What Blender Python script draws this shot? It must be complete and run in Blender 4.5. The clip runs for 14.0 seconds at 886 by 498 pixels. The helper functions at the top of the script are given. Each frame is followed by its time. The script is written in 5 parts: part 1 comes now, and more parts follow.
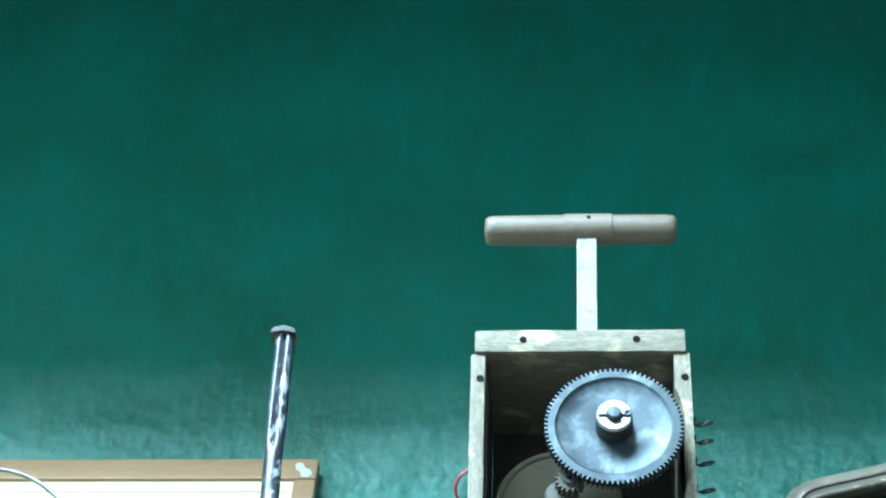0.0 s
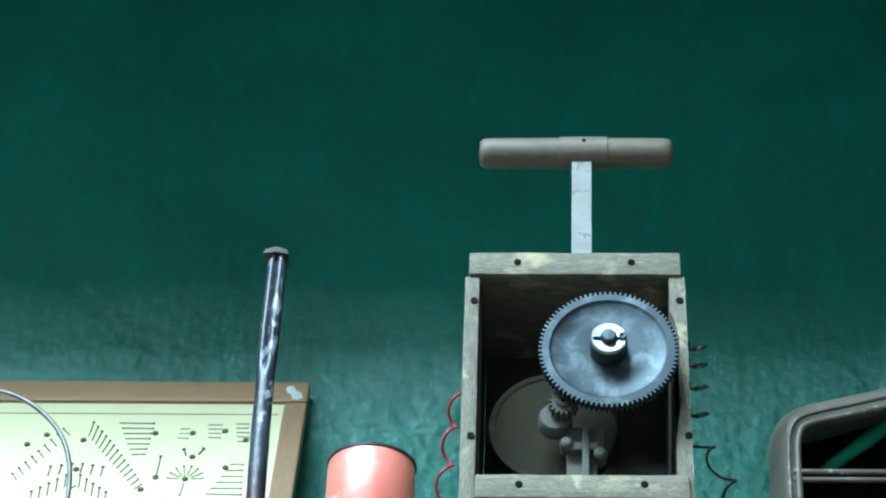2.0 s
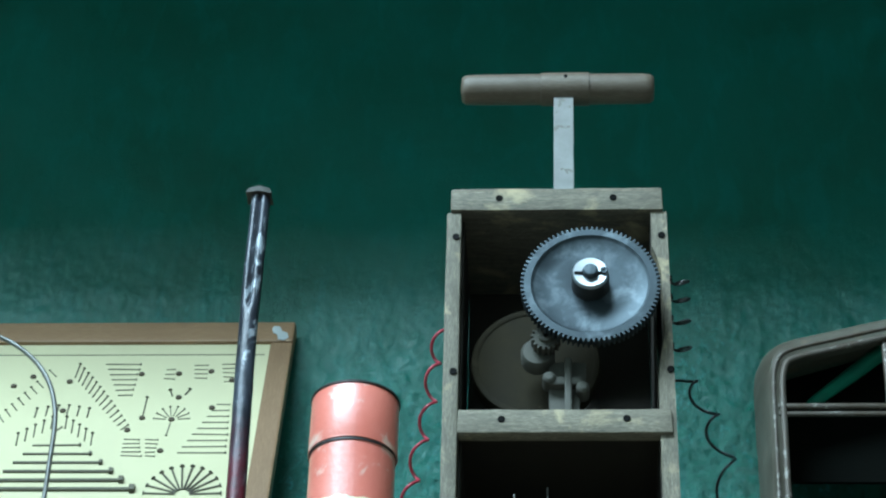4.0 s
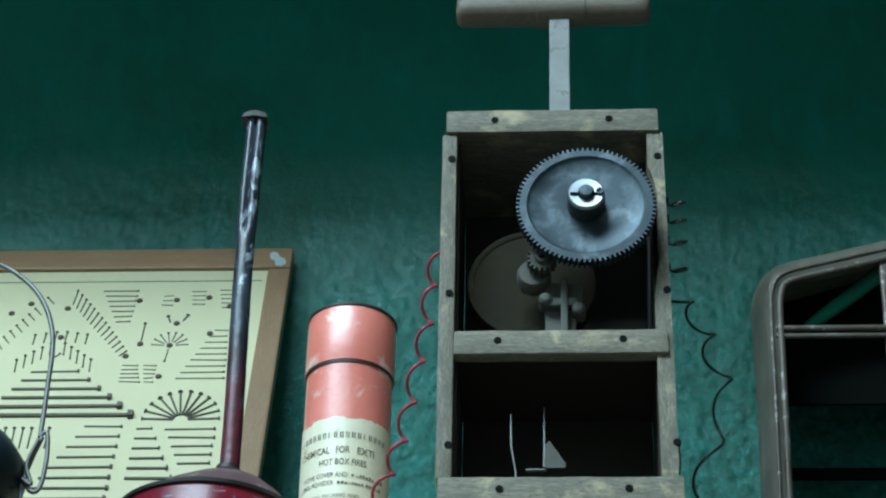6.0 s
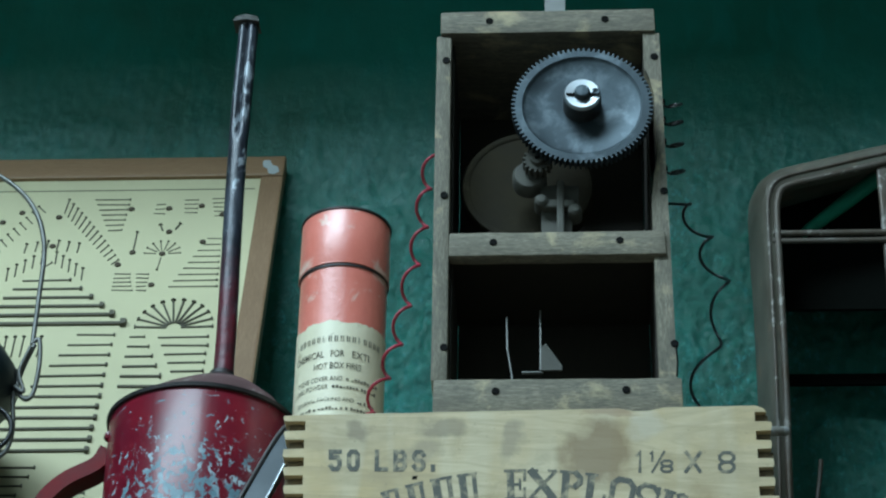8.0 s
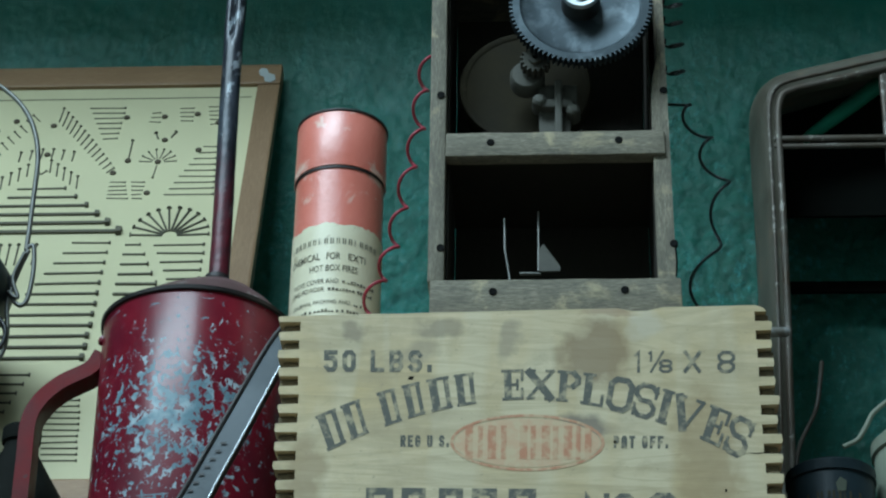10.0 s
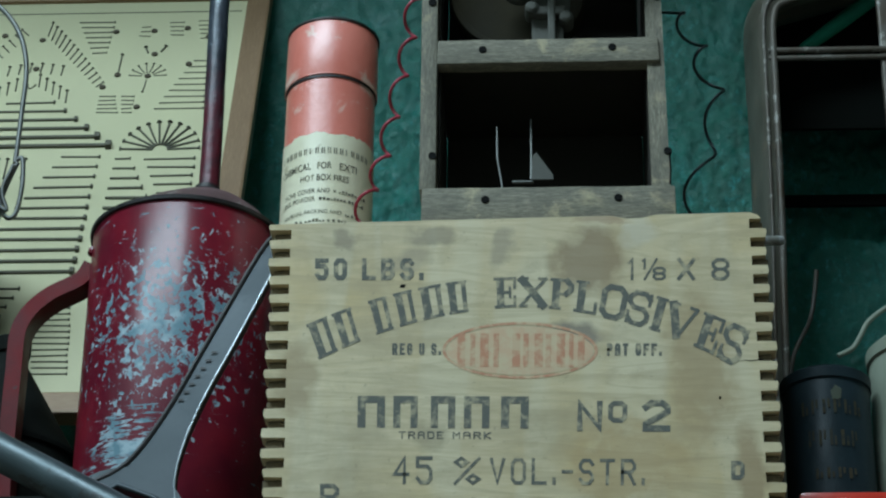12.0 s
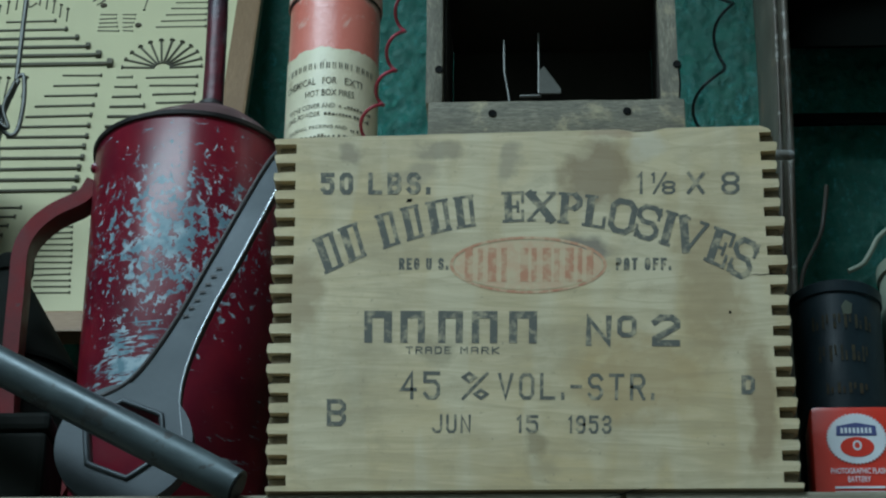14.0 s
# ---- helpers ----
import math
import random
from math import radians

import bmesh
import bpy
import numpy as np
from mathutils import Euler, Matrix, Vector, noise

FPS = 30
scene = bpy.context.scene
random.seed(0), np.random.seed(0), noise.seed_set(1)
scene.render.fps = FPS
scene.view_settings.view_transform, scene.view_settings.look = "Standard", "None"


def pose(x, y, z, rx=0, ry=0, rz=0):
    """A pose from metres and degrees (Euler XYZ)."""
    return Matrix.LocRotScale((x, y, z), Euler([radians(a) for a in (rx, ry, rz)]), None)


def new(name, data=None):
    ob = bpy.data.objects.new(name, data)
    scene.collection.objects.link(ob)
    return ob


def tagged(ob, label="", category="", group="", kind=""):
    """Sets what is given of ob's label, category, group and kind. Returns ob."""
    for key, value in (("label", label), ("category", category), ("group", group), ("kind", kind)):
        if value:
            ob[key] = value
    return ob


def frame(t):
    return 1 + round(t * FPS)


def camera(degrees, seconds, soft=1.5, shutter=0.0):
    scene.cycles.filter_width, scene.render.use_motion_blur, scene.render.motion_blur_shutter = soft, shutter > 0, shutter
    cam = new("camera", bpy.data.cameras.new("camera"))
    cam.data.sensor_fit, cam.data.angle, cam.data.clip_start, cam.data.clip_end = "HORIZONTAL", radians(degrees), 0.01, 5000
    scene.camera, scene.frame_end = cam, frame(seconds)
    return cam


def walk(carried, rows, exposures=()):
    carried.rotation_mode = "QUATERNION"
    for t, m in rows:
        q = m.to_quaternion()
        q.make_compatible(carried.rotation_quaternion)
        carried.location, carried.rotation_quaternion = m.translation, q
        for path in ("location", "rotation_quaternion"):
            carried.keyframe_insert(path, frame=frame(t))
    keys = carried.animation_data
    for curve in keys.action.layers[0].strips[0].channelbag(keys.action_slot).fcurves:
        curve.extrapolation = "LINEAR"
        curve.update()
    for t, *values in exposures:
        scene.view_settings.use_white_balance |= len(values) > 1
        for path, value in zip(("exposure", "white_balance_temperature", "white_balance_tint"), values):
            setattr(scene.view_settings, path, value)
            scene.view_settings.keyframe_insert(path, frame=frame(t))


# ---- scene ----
Z0 = 2.35            # the shelf's things are laid out from the top of the crate, which is this high
cam = camera(20.6, 14.0, soft=2.2)
ROWS = [
    (0.0, 0.0047, -1.6175, 1.4924, 128.727, -1.877, 2.983),
    (0.5, 0.0025, -1.6180, 1.4942, 128.202, -1.886, 2.882),
    (1.0, 0.0003, -1.6111, 1.4938, 127.814, -1.918, 2.862),
    (1.5, -0.0030, -1.6085, 1.4920, 127.486, -1.981, 2.620),
    (2.0, -0.0037, -1.6051, 1.4918, 127.137, -2.007, 2.436),
    (2.5, 0.0027, -1.6024, 1.4896, 126.957, -1.973, 2.337),
    (3.0, 0.0064, -1.6017, 1.4881, 126.648, -1.836, 2.408),
    (5.5, 0.0100, -1.5941, 1.4808, 124.706, -1.349, 2.883),
    (6.0, 0.0131, -1.5914, 1.4783, 124.349, -1.330, 2.889),
    (6.5, 0.0174, -1.5818, 1.4773, 123.919, -1.220, 2.927),
    (7.0, 0.0129, -1.5708, 1.4763, 123.405, -1.071, 2.882),
    (7.5, 0.0076, -1.5672, 1.4750, 122.971, -1.178, 2.797),
    (8.0, 0.0097, -1.5671, 1.4740, 122.567, -1.048, 2.850),
    (8.5, 0.0135, -1.5628, 1.4718, 122.148, -0.998, 2.957),
    (9.0, 0.0139, -1.5495, 1.4688, 121.766, -0.965, 3.067),
    (11.5, 0.0116, -1.5252, 1.4585, 119.792, -1.076, 2.754),
    (12.0, 0.0134, -1.5145, 1.4557, 119.426, -0.849, 2.882),
    (12.5, 0.0096, -1.5109, 1.4536, 119.066, -0.783, 2.889),
    (13.0, 0.0090, -1.5081, 1.4535, 118.650, -0.883, 2.820),
    (13.5, 0.0070, -1.4993, 1.4524, 118.280, -0.843, 2.806),
    (14.0, 0.0064, -1.4932, 1.4517, 117.879, -0.775, 2.884),
]
EXPOSE = [
    (0.0, 1.35, 6000, 9), (0.5, 1.05, 6000, 9), (1.0, 0.75, 6100, 9), (1.5, 0.57, 6100, 9), (3.0, 0.08, 6150, 9), (5.5, -0.38, 6200, 9),
    (6.5, -0.64, 6200, 9), (9.0, -0.92, 6350, 10), (11.5, -1.12, 6450, 10), (13.0, -1.22, 6450, 10), (14.0, -1.36, 6450, 10),
]
walk(cam, [(t, pose(x, y, z, rx, ry, rz)) for t, x, y, z, rx, ry, rz in ROWS], EXPOSE)

# ---- light: a skylight in the ceiling, in front of the shelf ----
world = bpy.data.worlds.new("sky")
scene.world = world
world.use_nodes = True
wn = world.node_tree
sky = wn.nodes.new("ShaderNodeTexSky")
sky.sky_type, sky.sun_disc = "NISHITA", False
sky.sun_elevation, sky.sun_rotation = radians(48), radians(140)
wn.nodes["Background"].inputs[1].default_value = 0.1
wn.links.new(sky.outputs[0], wn.nodes["Background"].inputs[0])

SKYLIGHT = (-1.10, -1.50, 1.90, 0.80)      # centre x, y and size across
lamp = bpy.data.lights.new("skylight_daylight", "AREA")
lamp.shape, lamp.size, lamp.size_y, lamp.energy, lamp.color = "RECTANGLE", 1.84, 0.74, 275, (0.65, 0.88, 1.0)
lamp_ob = new("skylight_daylight", lamp)
lamp_ob.matrix_world = pose(SKYLIGHT[0], SKYLIGHT[1], Z0 + 2.0)

# ---- materials ----
def nodes_of(name):
    m = bpy.data.materials.new(name)
    m.use_nodes = True
    t = m.node_tree
    return m, t, t.nodes["Principled BSDF"]


def n_noise(t, scale, detail=4, stretch=(1, 1, 1), rough=0.55, distort=0.0):
    co, mp, nz = t.nodes.new("ShaderNodeTexCoord"), t.nodes.new("ShaderNodeMapping"), t.nodes.new("ShaderNodeTexNoise")
    mp.inputs["Scale"].default_value = stretch
    t.links.new(co.outputs["Object"], mp.inputs[0])
    t.links.new(mp.outputs[0], nz.inputs["Vector"])
    nz.inputs["Scale"].default_value, nz.inputs["Detail"].default_value = scale, detail
    nz.inputs["Roughness"].default_value, nz.inputs["Distortion"].default_value = rough, distort
    return nz.outputs["Fac"]


def n_ramp(t, fac, stops):
    r = t.nodes.new("ShaderNodeValToRGB")
    while len(r.color_ramp.elements) < len(stops):
        r.color_ramp.elements.new(0.5)
    for e, (p, c) in zip(r.color_ramp.elements, stops):
        e.position, e.color = p, (*c, 1) if len(c) == 3 else c
    t.links.new(fac, r.inputs[0])
    return r.outputs[0]


def n_mix(t, fac, a, b, mode="MIX"):
    m = t.nodes.new("ShaderNodeMix")
    m.data_type, m.blend_type = "RGBA", mode
    for sock, v in ((m.inputs[0], fac), (m.inputs[6], a), (m.inputs[7], b)):
        if isinstance(v, (int, float)):
            sock.default_value = v
        elif isinstance(v, tuple):
            sock.default_value = (*v, 1)
        else:
            t.links.new(v, sock)
    return m.outputs[2]


def n_bump(t, bsdf, height, strength, dist):
    b = t.nodes.new("ShaderNodeBump")
    b.inputs["Strength"].default_value, b.inputs["Distance"].default_value = strength, dist
    t.links.new(height, b.inputs["Height"])
    t.links.new(b.outputs[0], bsdf.inputs["Normal"])


def n_random(t):
    return t.nodes.new("ShaderNodeObjectInfo").outputs["Random"]


def mat_wood(name, dark, light, stain, grain=(1, 8, 8), rough=0.7, size=26, stains=0.55, knots=True):
    """Grain runs along the axis with the small stretch."""
    m, t, b = nodes_of(name)
    fine = n_noise(t, size * 5, 5, grain, 0.6, 0.3)
    broad = n_noise(t, size * 0.9, 3, grain, 0.5, 0.9)
    col = n_mix(t, n_ramp(t, fine, [(0.3, (0, 0, 0)), (0.72, (1, 1, 1))]), dark, light)
    col = n_mix(t, n_ramp(t, broad, [(0.38, (0, 0, 0)), (0.62, (0.55, 0.55, 0.55))]), col, dark)
    blot = n_noise(t, size * 0.75, 5, (1, 1, 1), 0.65, 0.4)
    col = n_mix(t, n_ramp(t, blot, [(stains, (0, 0, 0)), (stains + 0.16, (0.8, 0.8, 0.8))]), col, stain)
    tone = n_ramp(t, n_random(t), [(0.0, (0.86, 0.86, 0.86)), (1.0, (1.06, 1.06, 1.06))])
    col = n_mix(t, 1.0, col, tone, "MULTIPLY")
    t.links.new(col, b.inputs["Base Color"])
    b.inputs["Roughness"].default_value = rough
    n_bump(t, b, fine, 0.35, 0.0012)
    return m


def mat_paint(name, base, dark, chip=None, rough=0.4, size=40, chips=0.62, metal=0.0, bump=0.15, coat=0.0, sheen=0.5, chip_edge=0.015, coat_rough=0.26):
    m, t, b = nodes_of(name)
    broad = n_noise(t, size * 0.5, 4)
    col = n_mix(t, n_ramp(t, broad, [(0.35, (0, 0, 0)), (0.7, (1, 1, 1))]), dark, base)
    fine = n_noise(t, size * 6, 4)
    col = n_mix(t, n_ramp(t, fine, [(0.55, (0, 0, 0)), (0.8, (0.5, 0.5, 0.5))]), col, dark)
    if chip:
        f = n_noise(t, size, 6, (1, 1, 1), 0.62, 0.35)
        edge = n_ramp(t, f, [(chips, (0, 0, 0)), (chips + chip_edge, (1, 1, 1))])
        col = n_mix(t, edge, col, chip)
    t.links.new(col, b.inputs["Base Color"])
    t.links.new(n_ramp(t, broad, [(0.3, (rough * 0.75,) * 3), (0.7, (min(1, rough * 1.3),) * 3)]), b.inputs["Roughness"])
    b.inputs["Metallic"].default_value = metal
    b.inputs["Coat Weight"].default_value, b.inputs["Coat Roughness"].default_value = coat, coat_rough
    b.inputs["Specular IOR Level"].default_value = sheen
    n_bump(t, b, fine, bump, 0.0008)
    return m


def mat_ink(name, colour, thin=0.5, paper=(0.50, 0.42, 0.275)):
    """Worn print: the surface shows through where the ink has gone."""
    m, t, b = nodes_of(name)
    worn = n_ramp(t, n_noise(t, 160, 5), [(thin, (0, 0, 0)), (thin + 0.2, (0.75, 0.75, 0.75))])
    t.links.new(n_mix(t, worn, colour, paper), b.inputs["Base Color"])
    b.inputs["Roughness"].default_value = 0.8
    b.inputs["Specular IOR Level"].default_value = 0.25
    return m


def mat_wall():
    m, t, b = nodes_of("green_plaster_paint")
    stroke = n_noise(t, 15, 6, (2.2, 1, 0.9), 0.6, 0.8)
    patch = n_noise(t, 5.0, 5, (1, 1, 0.8), 0.6, 0.7)
    col = n_mix(t, n_ramp(t, patch, [(0.28, (0, 0, 0)), (0.74, (1, 1, 1))]), (0.002, 0.096, 0.060), (0.004, 0.160, 0.122))
    col = n_mix(t, n_ramp(t, stroke, [(0.5, (0, 0, 0)), (0.8, (0.30, 0.30, 0.30))]), col, (0.016, 0.265, 0.250))
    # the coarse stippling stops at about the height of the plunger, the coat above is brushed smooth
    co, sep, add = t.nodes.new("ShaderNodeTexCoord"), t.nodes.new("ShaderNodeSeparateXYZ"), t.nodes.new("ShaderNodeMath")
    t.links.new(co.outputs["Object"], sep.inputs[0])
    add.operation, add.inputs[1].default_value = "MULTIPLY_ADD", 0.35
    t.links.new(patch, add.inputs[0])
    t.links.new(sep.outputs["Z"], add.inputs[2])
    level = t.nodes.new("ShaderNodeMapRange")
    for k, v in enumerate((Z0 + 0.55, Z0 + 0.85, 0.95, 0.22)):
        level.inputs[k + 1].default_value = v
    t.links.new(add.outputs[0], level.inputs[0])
    # pale flecks put the glints of the lower wall into the colour
    glint_fleck = n_noise(t, 130, 5, (1.3, 1, 0.9), 0.66, 0.4)
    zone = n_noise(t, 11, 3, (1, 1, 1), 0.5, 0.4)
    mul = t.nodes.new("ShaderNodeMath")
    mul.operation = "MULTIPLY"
    t.links.new(n_ramp(t, glint_fleck, [(0.54, (0, 0, 0)), (0.68, (1, 1, 1))]), mul.inputs[0])
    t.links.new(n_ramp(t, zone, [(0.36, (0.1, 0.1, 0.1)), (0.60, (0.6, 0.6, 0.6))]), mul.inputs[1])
    # these painted glints fade out above the stippling
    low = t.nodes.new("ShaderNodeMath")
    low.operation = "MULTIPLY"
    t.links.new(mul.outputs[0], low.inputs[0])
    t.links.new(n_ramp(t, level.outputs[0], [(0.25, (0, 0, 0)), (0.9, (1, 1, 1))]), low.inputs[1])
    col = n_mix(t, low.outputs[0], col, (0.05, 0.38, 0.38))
    t.links.new(col, b.inputs["Base Color"])
    t.links.new(n_ramp(t, stroke, [(0.3, (0.46,) * 3), (0.7, (0.30,) * 3)]), b.inputs["Roughness"])
    b.inputs["Specular IOR Level"].default_value = 0.62
    n_bump(t, b, n_noise(t, 120, 6, (1.2, 1, 1.0), 0.70, 1.1), 0.4, 0.0034)
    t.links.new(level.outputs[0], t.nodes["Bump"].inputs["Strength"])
    return m


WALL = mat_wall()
PLASTER = mat_paint("room_plaster", (0.45, 0.48, 0.45), (0.38, 0.41, 0.38), None, 0.85, 6)
FLOORING = mat_wood("floor_wood", (0.09, 0.06, 0.04), (0.17, 0.12, 0.08), (0.05, 0.035, 0.025), (8, 1, 8), 0.55, 8)
SHELF_WOOD = mat_wood("shelf_wood", (0.20, 0.17, 0.12), (0.30, 0.27, 0.20), (0.09, 0.075, 0.055), (1, 8, 8), 0.75)


def mat_crate():
    """Pale box wood with broad grain, small smudges and a few larger stains of its own."""
    m, t, b = nodes_of("crate_wood")
    fine = n_noise(t, 60, 5, (0.8, 7, 7), 0.6, 0.4)
    broad = n_noise(t, 9, 3, (0.8, 4, 5.5), 0.5, 1.6)
    col = n_mix(t, n_ramp(t, fine, [(0.3, (0, 0, 0)), (0.72, (1, 1, 1))]), (0.600, 0.475, 0.285), (0.700, 0.570, 0.370))
    cloud = n_noise(t, 7, 4, (0.8, 1, 1.3), 0.55, 0.8)
    col = n_mix(t, n_ramp(t, cloud, [(0.42, (0, 0, 0)), (0.66, (0.75, 0.75, 0.75))]), col, (0.56, 0.405, 0.190))
    curl = n_noise(t, 13, 2, (2.6, 1, 0.6), 0.4, 0.6)
    col = n_mix(t, n_ramp(t, curl, [(0.45, (0, 0, 0)), (0.60, (0.5, 0.5, 0.5))]), col, (0.70, 0.61, 0.43))
    scuff = n_noise(t, 38, 6, (0.6, 1, 1), 0.7, 0.5)
    col = n_mix(t, n_ramp(t, scuff, [(0.56, (0, 0, 0)), (0.72, (0.5, 0.5, 0.5))]), col, (0.36, 0.29, 0.18))
    col = n_mix(t, n_ramp(t, broad, [(0.38, (0, 0, 0)), (0.49, (0.42, 0.42, 0.42)), (0.58, (0, 0, 0))]), col, (0.42, 0.325, 0.19))
    dirt = n_noise(t, 14, 5, (1, 1, 1), 0.65, 0.3)
    col = n_mix(t, n_ramp(t, dirt, [(0.52, (0, 0, 0)), (0.75, (0.55, 0.55, 0.55))]), col, (0.34, 0.275, 0.17))
    # wavy growth rings running slightly down across the boards
    co, mp, wv = t.nodes.new("ShaderNodeTexCoord"), t.nodes.new("ShaderNodeMapping"), t.nodes.new("ShaderNodeTexWave")
    mp.inputs["Rotation"].default_value, mp.inputs["Scale"].default_value = (0, radians(-9), 0), (0.22, 1, 1)
    wv.wave_type, wv.bands_direction, wv.wave_profile = "BANDS", "Z", "SAW"
    for key, v in (("Scale", 17), ("Distortion", 8.5), ("Detail", 3), ("Detail Scale", 1.1), ("Detail Roughness", 0.6)):
        wv.inputs[key].default_value = v
    t.links.new(co.outputs["Object"], mp.inputs[0])
    t.links.new(mp.outputs[0], wv.inputs[0])
    rings = n_mix(t, 1.0, n_ramp(t, wv.outputs["Fac"], [(0.40, (0, 0, 0)), (1.0, (0.50,) * 3)]), n_ramp(t, cloud, [(0.35, (0.10,) * 3), (0.62, (1, 1, 1))]), "MULTIPLY")
    col = n_mix(t, rings, col, (0.42, 0.32, 0.18))
    speck = n_noise(t, 210, 3, (1, 1, 1), 0.6)
    col = n_mix(t, n_ramp(t, speck, [(0.64, (0, 0, 0)), (0.72, (0.5, 0.5, 0.5))]), col, (0.28, 0.22, 0.14))
    wob = n_noise(t, 60, 4)
    tc, nz, add = t.nodes.new("ShaderNodeTexCoord"), t.nodes.new("ShaderNodeTexNoise"), t.nodes.new("ShaderNodeVectorMath")
    nz.inputs["Scale"].default_value, nz.inputs["Detail"].default_value = 42, 5
    add.operation = "MULTIPLY_ADD"
    add.inputs[1].default_value = (0.030, 0.0, 0.030)
    t.links.new(tc.outputs["Object"], nz.inputs["Vector"])
    t.links.new(nz.outputs["Color"], add.inputs[0])
    sub = t.nodes.new("ShaderNodeVectorMath")
    sub.operation = "SUBTRACT"
    sub.inputs[1].default_value = (0.015, 0.0, 0.015)
    t.links.new(tc.outputs["Object"], sub.inputs[0])
    t.links.new(sub.outputs[0], add.inputs[2])
    warp = add.outputs[0]
    for x, z, rx, rz, colour, most in ((0.050, 0.236, 0.036, 0.030, (0.25, 0.165, 0.085), 0.75), (0.036, 0.178, 0.026, 0.014, (0.17, 0.135, 0.11), 0.75), (0.084, 0.257, 0.018, 0.016, (0.64, 0.57, 0.45), 0.5), (0.060, 0.268, 0.022, 0.006, (0.30, 0.17, 0.10), 0.5), (-0.062, 0.259, 0.024, 0.010, (0.20, 0.165, 0.12), 0.55), (-0.123, 0.257, 0.010, 0.012, (0.20, 0.155, 0.105), 0.55), (-0.013, 0.244, 0.009, 0.020, (0.26, 0.215, 0.16), 0.5), (-0.078, 0.240, 0.016, 0.014, (0.33, 0.27, 0.19), 0.5), (0.125, 0.150, 0.030, 0.075, (0.38, 0.26, 0.125), 0.6), (-0.155, 0.145, 0.020, 0.040, (0.33, 0.23, 0.12), 0.6), (0.070, 0.080, 0.060, 0.040, (0.45, 0.30, 0.13), 0.6), (0.155, 0.060, 0.014, 0.060, (0.30, 0.19, 0.09), 0.6), (-0.06, 0.10, 0.018, 0.012, (0.30, 0.24, 0.14), 0.5), (0.004, 0.030, 0.012, 0.014, (0.27, 0.20, 0.10), 0.6)):
        mp, sp = t.nodes.new("ShaderNodeMapping"), t.nodes.new("ShaderNodeTexGradient")
        sp.gradient_type = "SPHERICAL"
        mp.inputs["Location"].default_value, mp.inputs["Scale"].default_value = (-x / rx, 0, -z / rz), (1 / rx, 0.0, 1 / rz)
        t.links.new(warp, mp.inputs[0])
        t.links.new(mp.outputs[0], sp.inputs[0])
        mul = t.nodes.new("ShaderNodeMath")
        mul.operation = "MULTIPLY"
        t.links.new(sp.outputs["Fac"], mul.inputs[0])
        t.links.new(n_ramp(t, wob, [(0.3, (0.7,) * 3), (0.65, (2.2,) * 3)]), mul.inputs[1])
        col = n_mix(t, n_ramp(t, mul.outputs[0], [(0.05, (0, 0, 0)), (0.75, (most,) * 3)]), col, colour)
    tone = n_ramp(t, n_random(t), [(0.0, (0.88, 0.88, 0.88)), (1.0, (1.05, 1.05, 1.05))])
    t.links.new(n_mix(t, 1.0, col, tone, "MULTIPLY"), b.inputs["Base Color"])
    b.inputs["Roughness"].default_value = 0.68
    n_bump(t, b, fine, 0.2, 0.0008)
    return m


CRATE_WOOD = mat_crate()
CRATE_END = mat_wood("crate_end_grain", (0.13, 0.095, 0.052), (0.24, 0.18, 0.10), (0.07, 0.05, 0.03), (6, 1, 6), 0.8, 30)
BOX_WOOD = mat_wood("weathered_box_wood", (0.090, 0.080, 0.058), (0.310, 0.270, 0.195), (0.52, 0.425, 0.25), (1, 7, 7), 0.72, 38, 0.545)
BOX_WOOD_V = mat_wood("weathered_box_wood_upright", (0.090, 0.080, 0.058), (0.310, 0.270, 0.195), (0.52, 0.425, 0.25), (7, 7, 1), 0.72, 38, 0.545)
# brown taken near black: the shade inside the box is in the colour
BOX_SHADED = mat_wood("shaded_box_inside", (0.013, 0.010, 0.005), (0.022, 0.016, 0.008), (0.008, 0.006, 0.004), (7, 7, 1), 0.8, 30)
HANDLE_WOOD = mat_wood("turned_handle_wood", (0.095, 0.070, 0.048), (0.18, 0.145, 0.105), (0.09, 0.065, 0.045), (1, 8, 8), 0.5, 34, 0.6)
FRAME_WOOD = mat_wood("frame_wood", (0.24, 0.135, 0.065), (0.33, 0.20, 0.105), (0.17, 0.09, 0.045), (1.2, 6, 6), 0.5, 18, 0.66)
FRAME_WOOD_V = mat_wood("frame_wood_upright", (0.24, 0.135, 0.065), (0.33, 0.20, 0.105), (0.17, 0.09, 0.045), (6, 6, 1.2), 0.5, 18, 0.66)
CREAM = mat_paint("cream_board", (0.60, 0.555, 0.345), (0.55, 0.505, 0.31), None, 0.7, 9, bump=0.05)
NAIL = mat_paint("old_nail_iron", (0.15, 0.142, 0.105), (0.10, 0.094, 0.070), (0.15, 0.10, 0.055), 0.6, 220, 0.6, 0.5)
TAG = mat_paint("brown_tag", (0.075, 0.055, 0.03), (0.05, 0.036, 0.02), None, 0.7, 90)
GEAR = mat_paint("gear_steel", (0.062, 0.084, 0.098), (0.036, 0.048, 0.056), (0.14, 0.17, 0.19), 0.50, 46, 0.50, 0.7, 0.15, chip_edge=0.22)
GEAR_DARK = mat_paint("dark_gear_iron", (0.075, 0.08, 0.08), (0.035, 0.036, 0.036), None, 0.5, 60, metal=0.6)
BRIGHT = mat_paint("bright_steel", (0.62, 0.66, 0.70), (0.45, 0.48, 0.51), None, 0.42, 60, metal=1.0, bump=0.05)
CAST = mat_paint("cast_iron", (0.062, 0.062, 0.055), (0.032, 0.031, 0.027), None, 0.65, 90, metal=0.3, bump=0.3)
